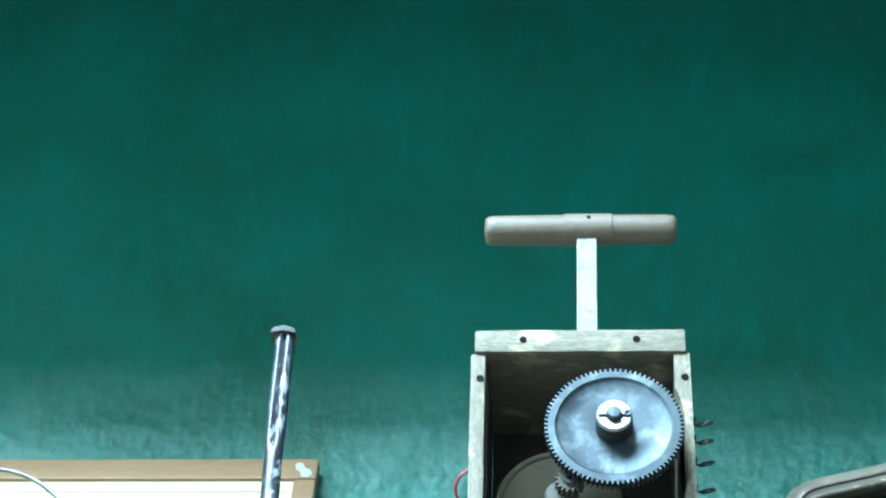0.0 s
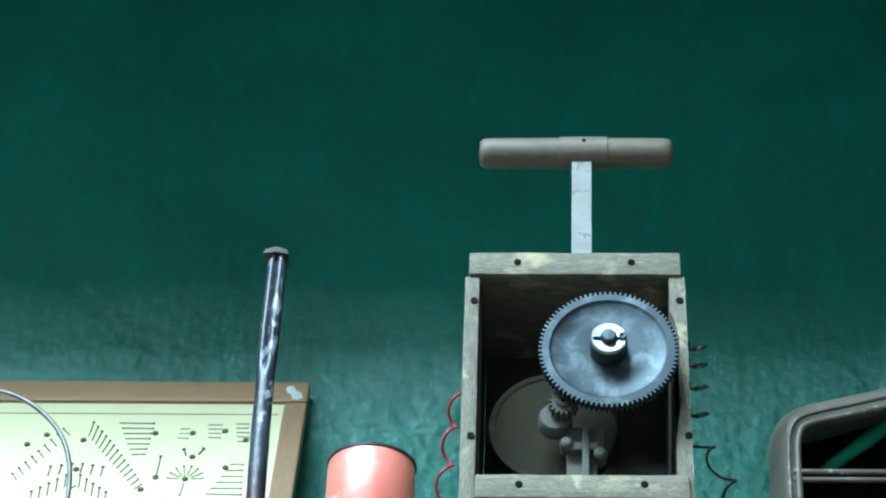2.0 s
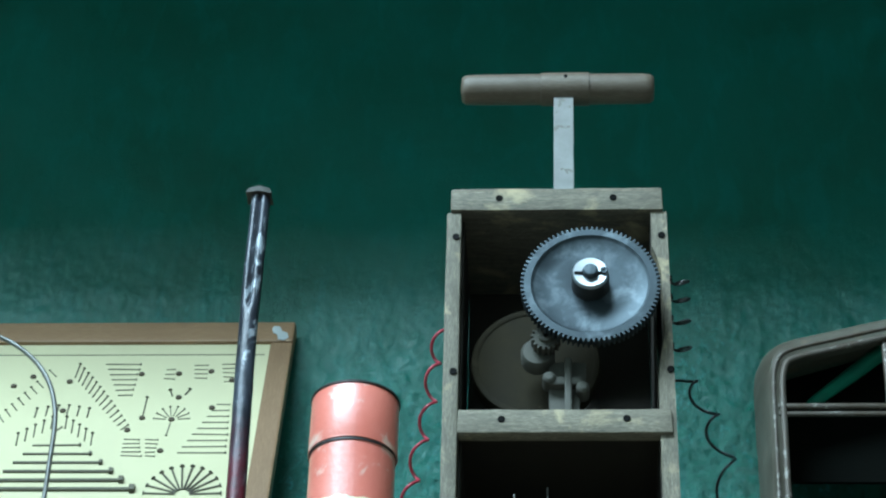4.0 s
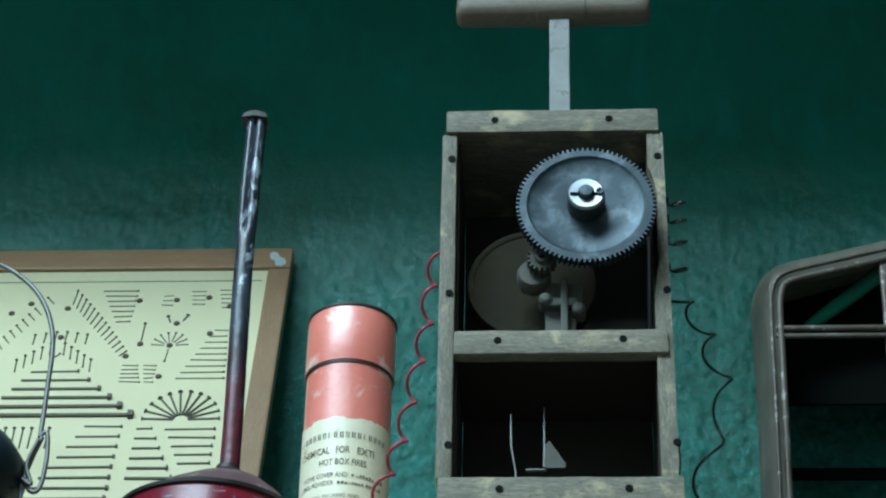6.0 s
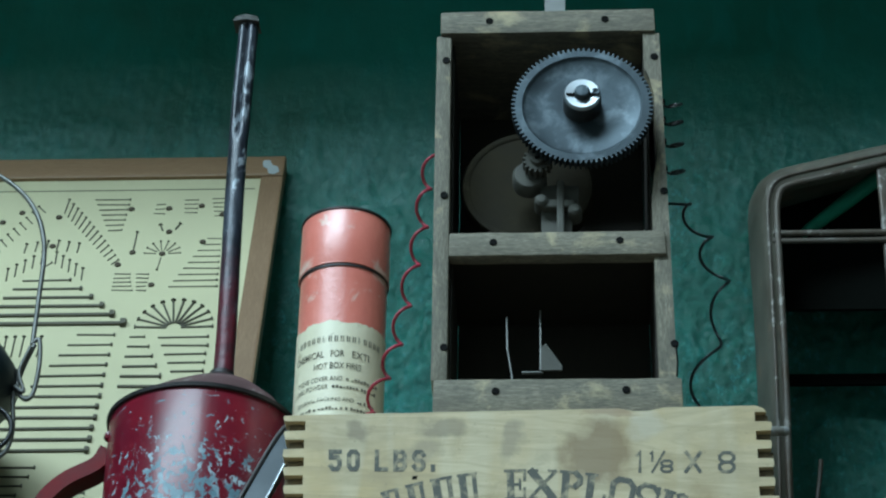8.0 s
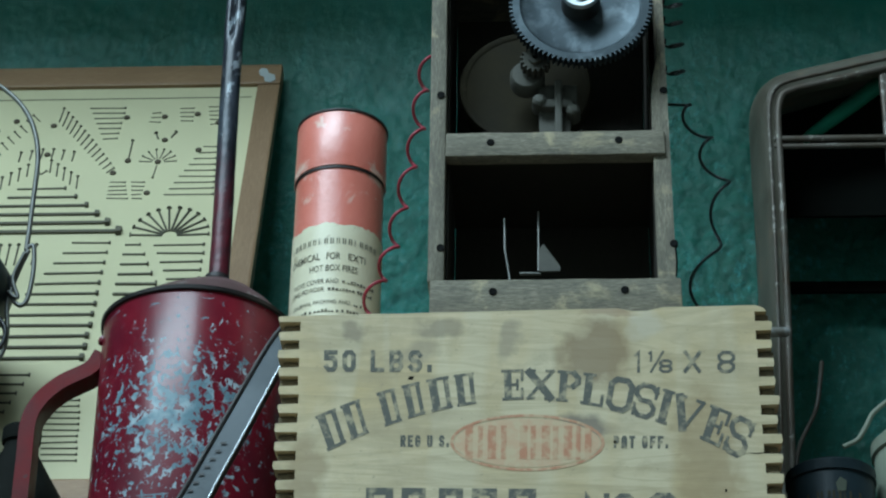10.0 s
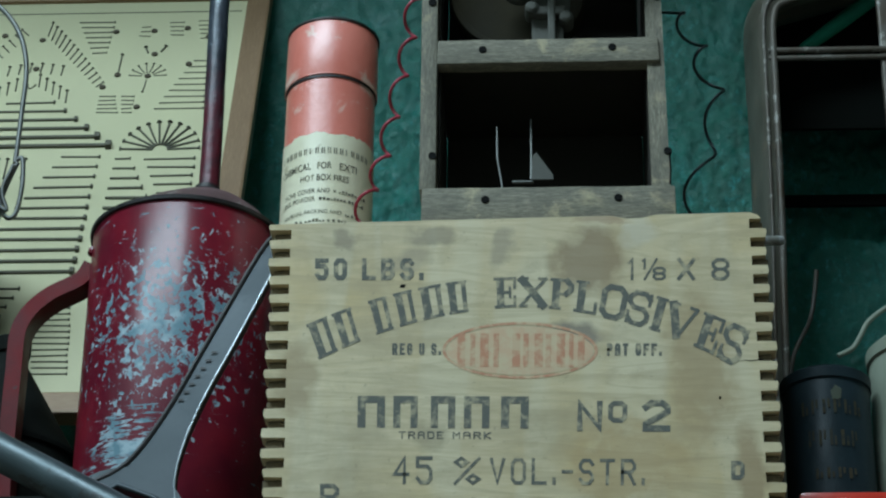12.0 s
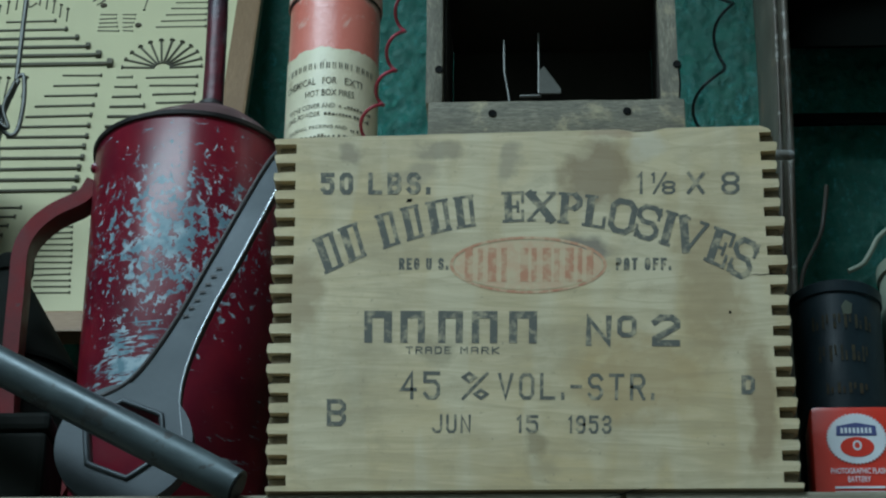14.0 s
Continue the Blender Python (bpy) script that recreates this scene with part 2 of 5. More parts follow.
CAST_PALE = mat_paint("pale_cast_iron", (0.105, 0.103, 0.086), (0.058, 0.055, 0.044), None, 0.7, 90, metal=0.15, bump=0.3)
DISC = mat_paint("brown_disc", (0.034, 0.029, 0.018), (0.020, 0.017, 0.011), (0.046, 0.039, 0.025), 0.9, 50, 0.66, sheen=0.08)
ROD = mat_paint("worn_bar", (0.27, 0.275, 0.265), (0.17, 0.17, 0.16), (0.15, 0.14, 0.12), 0.6, 70, 0.60)
SCREW = mat_paint("black_screw", (0.006, 0.006, 0.005), (0.003, 0.003, 0.003), None, 0.75, 200)
SCREW.node_tree.nodes["Principled BSDF"].inputs["Specular IOR Level"].default_value = 0.1


def mat_red_can():
    """Red enamel, flaked to grey-blue metal round a worn patch on the front."""
    m, t, b = nodes_of("chipped_red_paint")
    co, mp = t.nodes.new("ShaderNodeTexCoord"), t.nodes.new("ShaderNodeMapping")
    mp.inputs["Location"].default_value, mp.inputs["Scale"].default_value = (0.0, 0.62, -1.98), (9, 9, 8.2)
    sph = t.nodes.new("ShaderNodeTexGradient")
    sph.gradient_type = "SPHERICAL"
    t.links.new(co.outputs["Object"], mp.inputs[0])
    t.links.new(mp.outputs[0], sph.inputs[0])
    broad = n_noise(t, 22, 4)
    col = n_mix(t, n_ramp(t, broad, [(0.35, (0, 0, 0)), (0.7, (1, 1, 1))]), (0.100, 0.005, 0.016), (0.185, 0.009, 0.019))
    add = t.nodes.new("ShaderNodeMath")
    add.operation, add.inputs[2].default_value = "MULTIPLY_ADD", 0.0
    add.inputs[1].default_value = 0.26
    t.links.new(sph.outputs["Fac"], add.inputs[0])
    t.links.new(n_noise(t, 165, 7, (1, 1, 0.8), 0.66, 0.35), add.inputs[2])
    chip = n_ramp(t, add.outputs[0], [(0.690, (0, 0, 0)), (0.702, (1, 1, 1))])
    # a second patch lower down, scraped crosswise
    mp2, sph2, add2 = t.nodes.new("ShaderNodeMapping"), t.nodes.new("ShaderNodeTexGradient"), t.nodes.new("ShaderNodeMath")
    mp2.inputs["Location"].default_value, mp2.inputs["Scale"].default_value = (0.62, 1.55, -2.90), (24, 24, 21)
    sph2.gradient_type, add2.operation, add2.inputs[1].default_value = "SPHERICAL", "MULTIPLY_ADD", 0.27
    t.links.new(co.outputs["Object"], mp2.inputs[0])
    t.links.new(mp2.outputs[0], sph2.inputs[0])
    t.links.new(sph2.outputs["Fac"], add2.inputs[0])
    t.links.new(n_noise(t, 60, 7, (0.6, 1, 3.2), 0.62, 0.8), add2.inputs[2])
    chip = n_mix(t, 1.0, chip, n_ramp(t, add2.outputs[0], [(0.64, (0, 0, 0)), (0.67, (1, 1, 1))]), "LIGHTEN")
    metal = n_mix(t, n_ramp(t, n_noise(t, 60, 4), [(0.45, (0, 0, 0)), (0.6, (1, 1, 1))]), (0.12, 0.21, 0.25), (0.34, 0.42, 0.46))
    col = n_mix(t, chip, col, metal)
    t.links.new(col, b.inputs["Base Color"])
    t.links.new(n_mix(t, chip, (0.30, 0.30, 0.30), (0.6, 0.6, 0.6)), b.inputs["Roughness"])
    b.inputs["Specular IOR Level"].default_value = 0.24
    b.inputs["Coat Weight"].default_value, b.inputs["Coat Roughness"].default_value = 0.08, 0.16
    b.inputs["Coat Tint"].default_value = (0.80, 0.88, 1.0, 1)
    n_bump(t, b, n_noise(t, 150, 4), 0.12, 0.0008)
    return m


RED_PAINT = mat_red_can()


def mat_spout():
    """Red enamel at the foot of the spout, worn away to dark blued steel higher up."""
    m, t, b = nodes_of("worn_spout")
    co, sep, add = t.nodes.new("ShaderNodeTexCoord"), t.nodes.new("ShaderNodeSeparateXYZ"), t.nodes.new("ShaderNodeMath")
    t.links.new(co.outputs["Object"], sep.inputs[0])
    add.operation, add.inputs[1].default_value = "MULTIPLY_ADD", 0.16
    t.links.new(n_noise(t, 70, 5, (1, 1, 0.5), 0.6, 0.4), add.inputs[0])
    t.links.new(sep.outputs["Z"], add.inputs[2])
    bare = n_ramp(t, add.outputs[0], [(0.545, (0, 0, 0)), (0.620, (1, 1, 1))])
    steel = n_mix(t, n_ramp(t, n_noise(t, 55, 5, (1, 1, 0.4)), [(0.40, (0, 0, 0)), (0.68, (1, 1, 1))]), (0.014, 0.017, 0.026), (0.060, 0.072, 0.095))
    steel = n_mix(t, n_ramp(t, n_noise(t, 75, 7, (1, 1, 0.35), 0.65, 0.5), [(0.575, (0, 0, 0)), (0.625, (1, 1, 1))]), steel, (0.32, 0.36, 0.40))
    red = n_mix(t, n_ramp(t, n_noise(t, 90, 5), [(0.4, (0, 0, 0)), (0.7, (1, 1, 1))]), (0.115, 0.010, 0.022), (0.050, 0.010, 0.018))
    t.links.new(n_mix(t, bare, red, steel), b.inputs["Base Color"])
    b.inputs["Roughness"].default_value, b.inputs["Metallic"].default_value = 0.42, 0.1
    b.inputs["Coat Weight"].default_value, b.inputs["Coat Roughness"].default_value = 0.15, 0.30
    n_bump(t, b, n_noise(t, 120, 5), 0.6, 0.0014)
    return m


RED_SPOUT = mat_spout()
RED_STRAP = mat_paint("red_strap_paint", (0.17, 0.006, 0.009), (0.085, 0.004, 0.006), (0.09, 0.03, 0.03), 0.5, 70, 0.68, sheen=0.22)
RED_DARK = mat_paint("dark_red_cone", (0.15, 0.075, 0.08), (0.09, 0.05, 0.05), (0.22, 0.19, 0.18), 0.5, 60, 0.60)
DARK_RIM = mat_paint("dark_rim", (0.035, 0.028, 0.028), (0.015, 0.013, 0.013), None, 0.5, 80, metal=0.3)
ORANGE = mat_paint("orange_red_paper", (0.80, 0.225, 0.17), (0.72, 0.17, 0.12), (0.82, 0.54, 0.45), 0.36, 30, 0.58, 0.0, 0.55, 1.0, chip_edge=0.08, coat_rough=0.40)
LABEL = mat_paint("old_label_paper", (0.78, 0.71, 0.52), (0.70, 0.62, 0.43), (0.52, 0.44, 0.28), 0.5, 50, 0.61, bump=0.2, coat=0.7, chip_edge=0.08, coat_rough=0.42)
STEEL = mat_paint("wrench_steel", (0.065, 0.076, 0.084), (0.042, 0.050, 0.056), None, 0.5, 40, metal=0.45, bump=0.12)
STEEL_EDGE = mat_paint("pale_steel_edge", (0.40, 0.42, 0.44), (0.30, 0.32, 0.34), None, 0.3, 60, metal=0.9, bump=0.05)
PIPE = mat_paint("grey_bar_steel", (0.085, 0.11, 0.118), (0.055, 0.07, 0.076), (0.05, 0.053, 0.055), 0.42, 40, 0.62, 0.45, 0.2)
SHELL = mat_paint("grey_primed_shell", (0.160, 0.155, 0.122), (0.090, 0.080, 0.060), (0.19, 0.145, 0.10), 0.6, 26, 0.56, 0.1, 0.25, sheen=0.3, chip_edge=0.1)
SHELL_BEAD = mat_paint("rusty_bead", (0.17, 0.155, 0.135), (0.09, 0.065, 0.045), (0.30, 0.28, 0.25), 0.55, 60, 0.60, 0.3)
BLACK_TIN = mat_paint("black_tin", (0.022, 0.038, 0.046), (0.013, 0.024, 0.030), (0.05, 0.055, 0.05), 0.5, 40, 0.68, 0.0, sheen=0.18)
# olive taken near black to carry the deep shade of the left corner
SHADED_OLIVE = mat_paint("shaded_olive_tin", (0.007, 0.008, 0.006), (0.004, 0.005, 0.004), None, 0.85, 30)
SHADED_OLIVE.node_tree.nodes["Principled BSDF"].inputs["Specular IOR Level"].default_value = 0.15
PALE = mat_paint("pale_grey_green_tin", (0.26, 0.29, 0.22), (0.19, 0.21, 0.16), None, 0.6, 30)
WIRE = mat_paint("grey_wire", (0.20, 0.20, 0.19), (0.11, 0.11, 0.10), None, 0.45, 90, metal=0.7)
RED_WIRE = mat_paint("red_insulation", (0.42, 0.028, 0.060), (0.30, 0.02, 0.04), None, 0.38, 120)
BLACK_WIRE = mat_paint("black_insulation", (0.014, 0.016, 0.018), (0.008, 0.009, 0.010), None, 0.35, 120)
BATTERY_RED = mat_paint("battery_red", (0.72, 0.042, 0.022), (0.62, 0.035, 0.018), None, 0.35, 30, bump=0.05, coat=0.2)
WHITE_PRINT = mat_paint("white_print", (0.72, 0.74, 0.78), (0.62, 0.64, 0.68), None, 0.5, 60, bump=0.02)
BLUE_PRINT = mat_paint("blue_print", (0.055, 0.07, 0.22), (0.045, 0.055, 0.18), None, 0.5, 60, bump=0.02)
# near black for the sheets that stand in for shadow inside the shell
SHADE_BLACK = mat_paint("shade_black", (0.005, 0.006, 0.005), (0.003, 0.004, 0.003), None, 0.95, 60, sheen=0.05)
# the green of a lit strip of wall, for the rod in the shell
LIT_STRIP_GREEN = mat_paint("lit_strip_green", (0.010, 0.25, 0.15), (0.006, 0.18, 0.11), None, 0.6, 80, sheen=0.3)
TWIG = mat_paint("dark_brown_cord", (0.045, 0.034, 0.022), (0.025, 0.018, 0.012), None, 0.7, 120)
TAPE = mat_paint("torn_tape", (0.52, 0.56, 0.56), (0.42, 0.46, 0.46), None, 0.5, 80)
INK = mat_ink("black_stencil_ink", (0.125, 0.122, 0.105), 0.49)
RED_INK = mat_ink("faded_red_ink", (0.52, 0.24, 0.145), 0.40, (0.60, 0.46, 0.30))
FAINT_INK = mat_ink("rubbed_red_ink", (0.60, 0.40, 0.26), 0.40, (0.60, 0.48, 0.31))
DARK_PRINT = mat_ink("label_print", (0.10, 0.088, 0.065), 0.52, (0.55, 0.48, 0.32))
DIM_PRINT = mat_ink("dim_tin_print", (0.070, 0.060, 0.036), 0.48, (0.018, 0.030, 0.037))
GLASS, gt, gb = nodes_of("skylight_glass")
gb.inputs["Transmission Weight"].default_value, gb.inputs["Roughness"].default_value = 1.0, 0.02

# ---- building helpers; places are given in the shelf's own metres ----
ORIGIN = {}


def thing(name, base, label, category, group="", kind=""):
    ob = new(name)
    ob.empty_display_size = 0.02
    ob.location = (base[0], base[1], base[2] + Z0)
    ORIGIN[ob.name] = Vector(base)
    return tagged(ob, label, category, group, kind)


def part(name, bm, material, parent, label="", smooth=None):
    """Links a bmesh as one mesh object under a thing or a part."""
    org = ORIGIN[parent.name]
    bmesh.ops.translate(bm, verts=bm.verts, vec=-org)
    bmesh.ops.recalc_face_normals(bm, faces=bm.faces)
    me = bpy.data.meshes.new(name)
    bm.to_mesh(me)
    bm.free()
    me.materials.append(material)
    if smooth is not None:
        me.shade_smooth()
        me.set_sharp_from_angle(angle=radians(smooth))
    ob = new(name, me)
    ob.parent = parent
    ORIGIN[ob.name] = org
    return tagged(ob, label)


def fixed(name, bm, material, label, category):
    me = bpy.data.meshes.new(name)
    bmesh.ops.recalc_face_normals(bm, faces=bm.faces)
    bm.to_mesh(me)
    bm.free()
    me.materials.append(material)
    return tagged(new(name, me), label, category, kind="structure")


def box(x0, x1, y0, y1, z0, z1, bevel=0.0, bm=None, wear=0.0, cuts=0):
    own = bmesh.new()
    bmesh.ops.create_cube(own, size=1, matrix=Matrix.LocRotScale(((x0 + x1) / 2, (y0 + y1) / 2, (z0 + z1) / 2), None, (x1 - x0, y1 - y0, z1 - z0)))
    if bevel:
        bmesh.ops.bevel(own, geom=own.edges[:], offset=bevel, segments=2, affect="EDGES", profile=0.6)
    if cuts:
        long_edges = [e for e in own.edges if e.calc_length() > 0.6 * max(x1 - x0, z1 - z0, y1 - y0)]
        bmesh.ops.subdivide_edges(own, edges=long_edges, cuts=cuts, use_grid_fill=True)
    if wear:
        for v in own.verts:
            v.co += Vector(noise.noise_vector(v.co * 55)) * wear
    if bm is None:
        return own
    me = bpy.data.meshes.new("joined")
    own.to_mesh(me)
    own.free()
    bm.from_mesh(me)
    bpy.data.meshes.remove(me)
    return bm


def lathe(profile, centre, axis="Z", segs=48, caps=True, bm=None, start=0.0, sweep=360.0):
    """profile: (radius, along) pairs. axis Y points away from the front."""
    bm = bm or bmesh.new()
    rings = []
    full = sweep >= 360
    count = segs if full else segs + 1
    for r, h in profile:
        ring = []
        for i in range(count):
            a = radians(start) + radians(sweep) * i / segs
            u, w = r * math.cos(a), r * math.sin(a)
            p = (u, w, h) if axis == "Z" else (u, h, w) if axis == "Y" else (h, u, w)
            ring.append(bm.verts.new(Vector(centre) + Vector(p)))
        rings.append(ring)
    for a, b in zip(rings, rings[1:]):
        for i in range(segs):
            j = (i + 1) % count
            bm.faces.new((a[i], a[j], b[j], b[i]))
    if caps and full:
        bm.faces.new(rings[0][::-1])
        bm.faces.new(rings[-1])
    return bm


def tube(path, radius, segs=10, bm=None, caps=True):
    """A round bar along a path; radius is one number or one for each point."""
    bm = bm or bmesh.new()
    pts = [Vector(p) for p in path]
    rad = radius if isinstance(radius, (list, tuple)) else [radius] * len(pts)
    rings, side = [], None
    for i, p in enumerate(pts):
        d = (pts[min(i + 1, len(pts) - 1)] - pts[max(i - 1, 0)]).normalized()
        if side is None:
            side = d.orthogonal().normalized()
        side = (side - d * side.dot(d)).normalized()
        up = d.cross(side)
        rings.append([bm.verts.new(p + rad[i] * (math.cos(a) * side + math.sin(a) * up)) for a in [2 * math.pi * k / segs for k in range(segs)]])
    for a, b in zip(rings, rings[1:]):
        for k in range(segs):
            j = (k + 1) % segs
            bm.faces.new((a[k], a[j], b[j], b[k]))
    if caps:
        bm.faces.new(rings[0][::-1])
        bm.faces.new(rings[-1])
    return bm


def spline(points, per=8):
    """A smooth path through the points."""
    p = [Vector(q) for q in points]
    p = [2 * p[0] - p[1]] + p + [2 * p[-1] - p[-2]]
    out = []
    for i in range(1, len(p) - 2):
        for k in range(per):
            t = k / per
            a, b, c, d = p[i - 1], p[i], p[i + 1], p[i + 2]
            out.append(0.5 * (2 * b + (c - a) * t + (2 * a - 5 * b + 4 * c - d) * t * t + (3 * b - a - 3 * c + d) * t ** 3))
    return out + [p[-2]]


def prism(outline, y0, y1, hole=None, bevel=0.0):
    """A plate with an outline in x, z and a thickness in y; hole is an outline with as many points."""
    bm = bmesh.new()
    n = len(outline)
    front, back = [[bm.verts.new((x, y, z)) for x, z in outline] for y in (y0, y1)]
    for i in range(n):
        j = (i + 1) % n
        bm.faces.new((front[i], front[j], back[j], back[i]))
    if hole:
        hf, hb = [[bm.verts.new((x, y, z)) for x, z in hole] for y in (y0, y1)]
        for i in range(n):
            j = (i + 1) % n
            bm.faces.new((hf[j], hf[i], hb[i], hb[j]))
            bm.faces.new((front[j], front[i], hf[i], hf[j]))
            bm.faces.new((back[i], back[j], hb[j], hb[i]))
    else:
        bm.faces.new(front[::-1])
        bm.faces.new(back)
    if bevel:
        es = [e for e in bm.edges if len(e.link_faces) == 2 and e.calc_face_angle(0) > 0.7]
        bmesh.ops.bevel(bm, geom=es, offset=bevel, segments=2, affect="EDGES")
    return bm


def letters(text, x, z, width, height, bold=0.0, spacing=1.0):
    """Lettering as flat shapes in x, z, fitted to a box whose lower left corner is x, z."""
    cu = bpy.data.curves.new("lettering", "FONT")
    cu.body, cu.size, cu.offset, cu.space_character, cu.resolution_u = text, 1.0, bold, spacing, 3
    ob = bpy.data.objects.new("lettering", cu)
    scene.collection.objects.link(ob)
    dg = bpy.context.evaluated_depsgraph_get()
    me = bpy.data.meshes.new_from_object(ob.evaluated_get(dg))
    bpy.data.objects.remove(ob)
    bm = bmesh.new()
    bm.from_mesh(me)
    bpy.data.meshes.remove(me)
    xs, ys = [v.co.x for v in bm.verts], [v.co.y for v in bm.verts]
    x_0, x_1, y_0, y_1 = min(xs), max(xs), min(ys), max(ys)
    for v in bm.verts:
        v.co = Vector((x + (v.co.x - x_0) / (x_1 - x_0) * width, 0, z + (v.co.y - y_0) / (y_1 - y_0) * height))
    return bm


def bars(spots):
    """Plain bars: (x, z, width, height, slant) each."""
    bm = bmesh.new()
    for x, z, w, h, s in spots:
        bm.faces.new([bm.verts.new(p) for p in ((x, 0, z), (x + w, 0, z), (x + w + s, 0, z + h), (x + s, 0, z + h))])
    return bm


def place_flat(bm, y):
    for v in bm.verts:
        v.co.y = y
    return bm


def wrap(bm, axis_x, axis_y, radius):
    """Rolls flat lettering round an upright cylinder."""
    bmesh.ops.triangulate(bm, faces=bm.faces)
    for v in bm.verts:
        a = (v.co.x - axis_x) / radius
        v.co.x, v.co.y = axis_x + radius * math.sin(a), axis_y - radius * math.cos(a)
    return bm


# ---- the room ----
ROOM = (-2.4, 2.4, -3.4, 0.52, -Z0, 1.85)
X0, X1, Y0, Y1, ZF, ZC = ROOM


def room_slab(name, x0, x1, y0, y1, z0, z1, material, label, category):
    return fixed(name, box(x0, x1, y0, y1, z0 + Z0, z1 + Z0), material, label, category)


room_slab("floor", X0 - 0.2, X1 + 0.2, Y0 - 0.2, Y1 + 0.2, ZF - 0.1, ZF, FLOORING, "worn dark wooden floor of the room", "floor")
room_slab("wall_left", X0 - 0.15, X0, Y0, Y1, ZF, ZC, PLASTER, "plain plastered side wall", "wall")
room_slab("wall_right", X1, X1 + 0.15, Y0, Y1, ZF, ZC, PLASTER, "plain plastered side wall", "wall")
room_slab("wall_front", X0 - 0.15, X1 + 0.15, Y0 - 0.15, Y0, ZF, ZC, PLASTER, "plain plastered wall facing the shelf", "wall")

sx, sy, sw, sd = SKYLIGHT
bm = box(X0 - 0.15, sx - sw / 2, Y0 - 0.15, Y1 + 0.15, ZC + Z0, ZC + Z0 + 0.35)
box(sx + sw / 2, X1 + 0.15, Y0 - 0.15, Y1 + 0.15, ZC + Z0, ZC + Z0 + 0.35, bm=bm)
box(sx - sw / 2, sx + sw / 2, Y0 - 0.15, sy - sd / 2, ZC + Z0, ZC + Z0 + 0.35, bm=bm)
box(sx - sw / 2, sx + sw / 2, sy + sd / 2, Y1 + 0.15, ZC + Z0, ZC + Z0 + 0.35, bm=bm)
fixed("ceiling", bm, PLASTER, "plain plaster ceiling with a skylight opening", "ceiling")
# unseen beam, added to keep the skylight off the upper wall
room_slab("added_shade_beam", X0, X1, -0.27, -0.12, 1.08, ZC, PLASTER, "unseen plastered beam added to shade the upper wall", "beam")
pane = room_slab("window_1", sx - sw / 2, sx + sw / 2, sy - sd / 2, sy + sd / 2, ZC + 0.30, ZC + 0.306, GLASS, "clear glass pane of the skylight", "window")
pane.visible_shadow = False

# the green wall: hand-trowelled plaster, rough low down, brushed smoother above
bm = bmesh.new()
NX, NZ = 680, 600
wx0, wx1, wz0, wz1 = -0.85, 0.95, -0.35, 1.30
grid = []
for k in range(NZ + 1):
    row = []
    z = wz0 + (wz1 - wz0) * k / NZ
    for i in range(NX + 1):
        x = wx0 + (wx1 - wx0) * i / NX
        edge = 0.64 - 0.10 * (x + 0.6) + 0.07 * noise.noise(Vector((x * 4, 0.3, z * 3)))
        amount = 0.12 + 0.88 / (1 + math.exp((z - edge) * 22))
        q = Vector((x * 1.1, 3.1, z * 0.8))
        h = 0.0020 * noise.fractal(q * 16, 0.6, 2.1, 6) + 0.0018 * abs(noise.noise(q * 26 + Vector((2 * noise.noise(q * 6), 0, 2 * noise.noise(q * 7 + Vector((5, 0, 0)))))))
        h += 0.0034 * amount * noise.fractal(q * 75, 0.75, 2.1, 3)
        row.append(bm.verts.new((x, Y1 - h * amount, z + Z0)))
    grid.append(row)
for a, b in zip(grid, grid[1:]):
    for i in range(NX):
        bm.faces.new((a[i], a[i + 1], b[i + 1], b[i]))
back = 0.15
edge_loop = grid[0] + [r[-1] for r in grid[1:]] + grid[-1][-2::-1] + [r[0] for r in grid[-2:0:-1]]
rear = [bm.verts.new((v.co.x, Y1 + back, v.co.z)) for v in edge_loop]
for i in range(len(edge_loop)):
    j = (i + 1) % len(edge_loop)
    bm.faces.new((edge_loop[i], edge_loop[j], rear[j], rear[i]))
bm.faces.new(rear)
for x0, x1, z0, z1 in ((X0, wx0, ZF, ZC), (wx1, X1, ZF, ZC), (wx0, wx1, ZF, wz0), (wx0, wx1, wz1, ZC)):
    box(x0, x1, Y1, Y1 + back, z0 + Z0, z1 + Z0, bm=bm)
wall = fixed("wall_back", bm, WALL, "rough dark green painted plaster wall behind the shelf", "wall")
wall.data.shade_smooth()
wall.data.set_sharp_from_angle(angle=radians(60))

# the shelf board, in two lengths with a joint
SHELF_Z = -0.2935
shelf = thing("shelf", (0, 0.25, SHELF_Z), "weathered grey-brown wooden wall shelf of butted boards", "shelf", kind="structure")
for a, b in ((-1.6, 0.040), (0.0425, 1.6)):
    part("shelf_board", box(a, b, -0.0105, 0.505, SHELF_Z - 0.045, SHELF_Z, 0.003), SHELF_WOOD, shelf)
for x in (-1.1, 0.9):
    part("bracket", prism([(x, SHELF_Z - 0.045), (x + 0.03, SHELF_Z - 0.045), (x + 0.03, SHELF_Z - 0.32), (x, SHELF_Z - 0.32)], 0.30, 0.515, bevel=0.003), SHELF_WOOD, shelf)

# ---- the explosives crate ----
CR = dict(x0=-0.1980, x1=0.1535, y=-0.0135, z0=-0.2930, z1=-0.0243)
LEAN = math.tan(radians(0.85))


def crate_lean(bm):
    """The crate stands a little out of square."""
    for v in bm.verts:
        dx, dz = v.co.x - CR["x0"], v.co.z - CR["z1"]
        v.co.x -= dz * LEAN
        v.co.z += dx * LEAN * max(0.0, 1 + dz / 0.2687)
    return bm


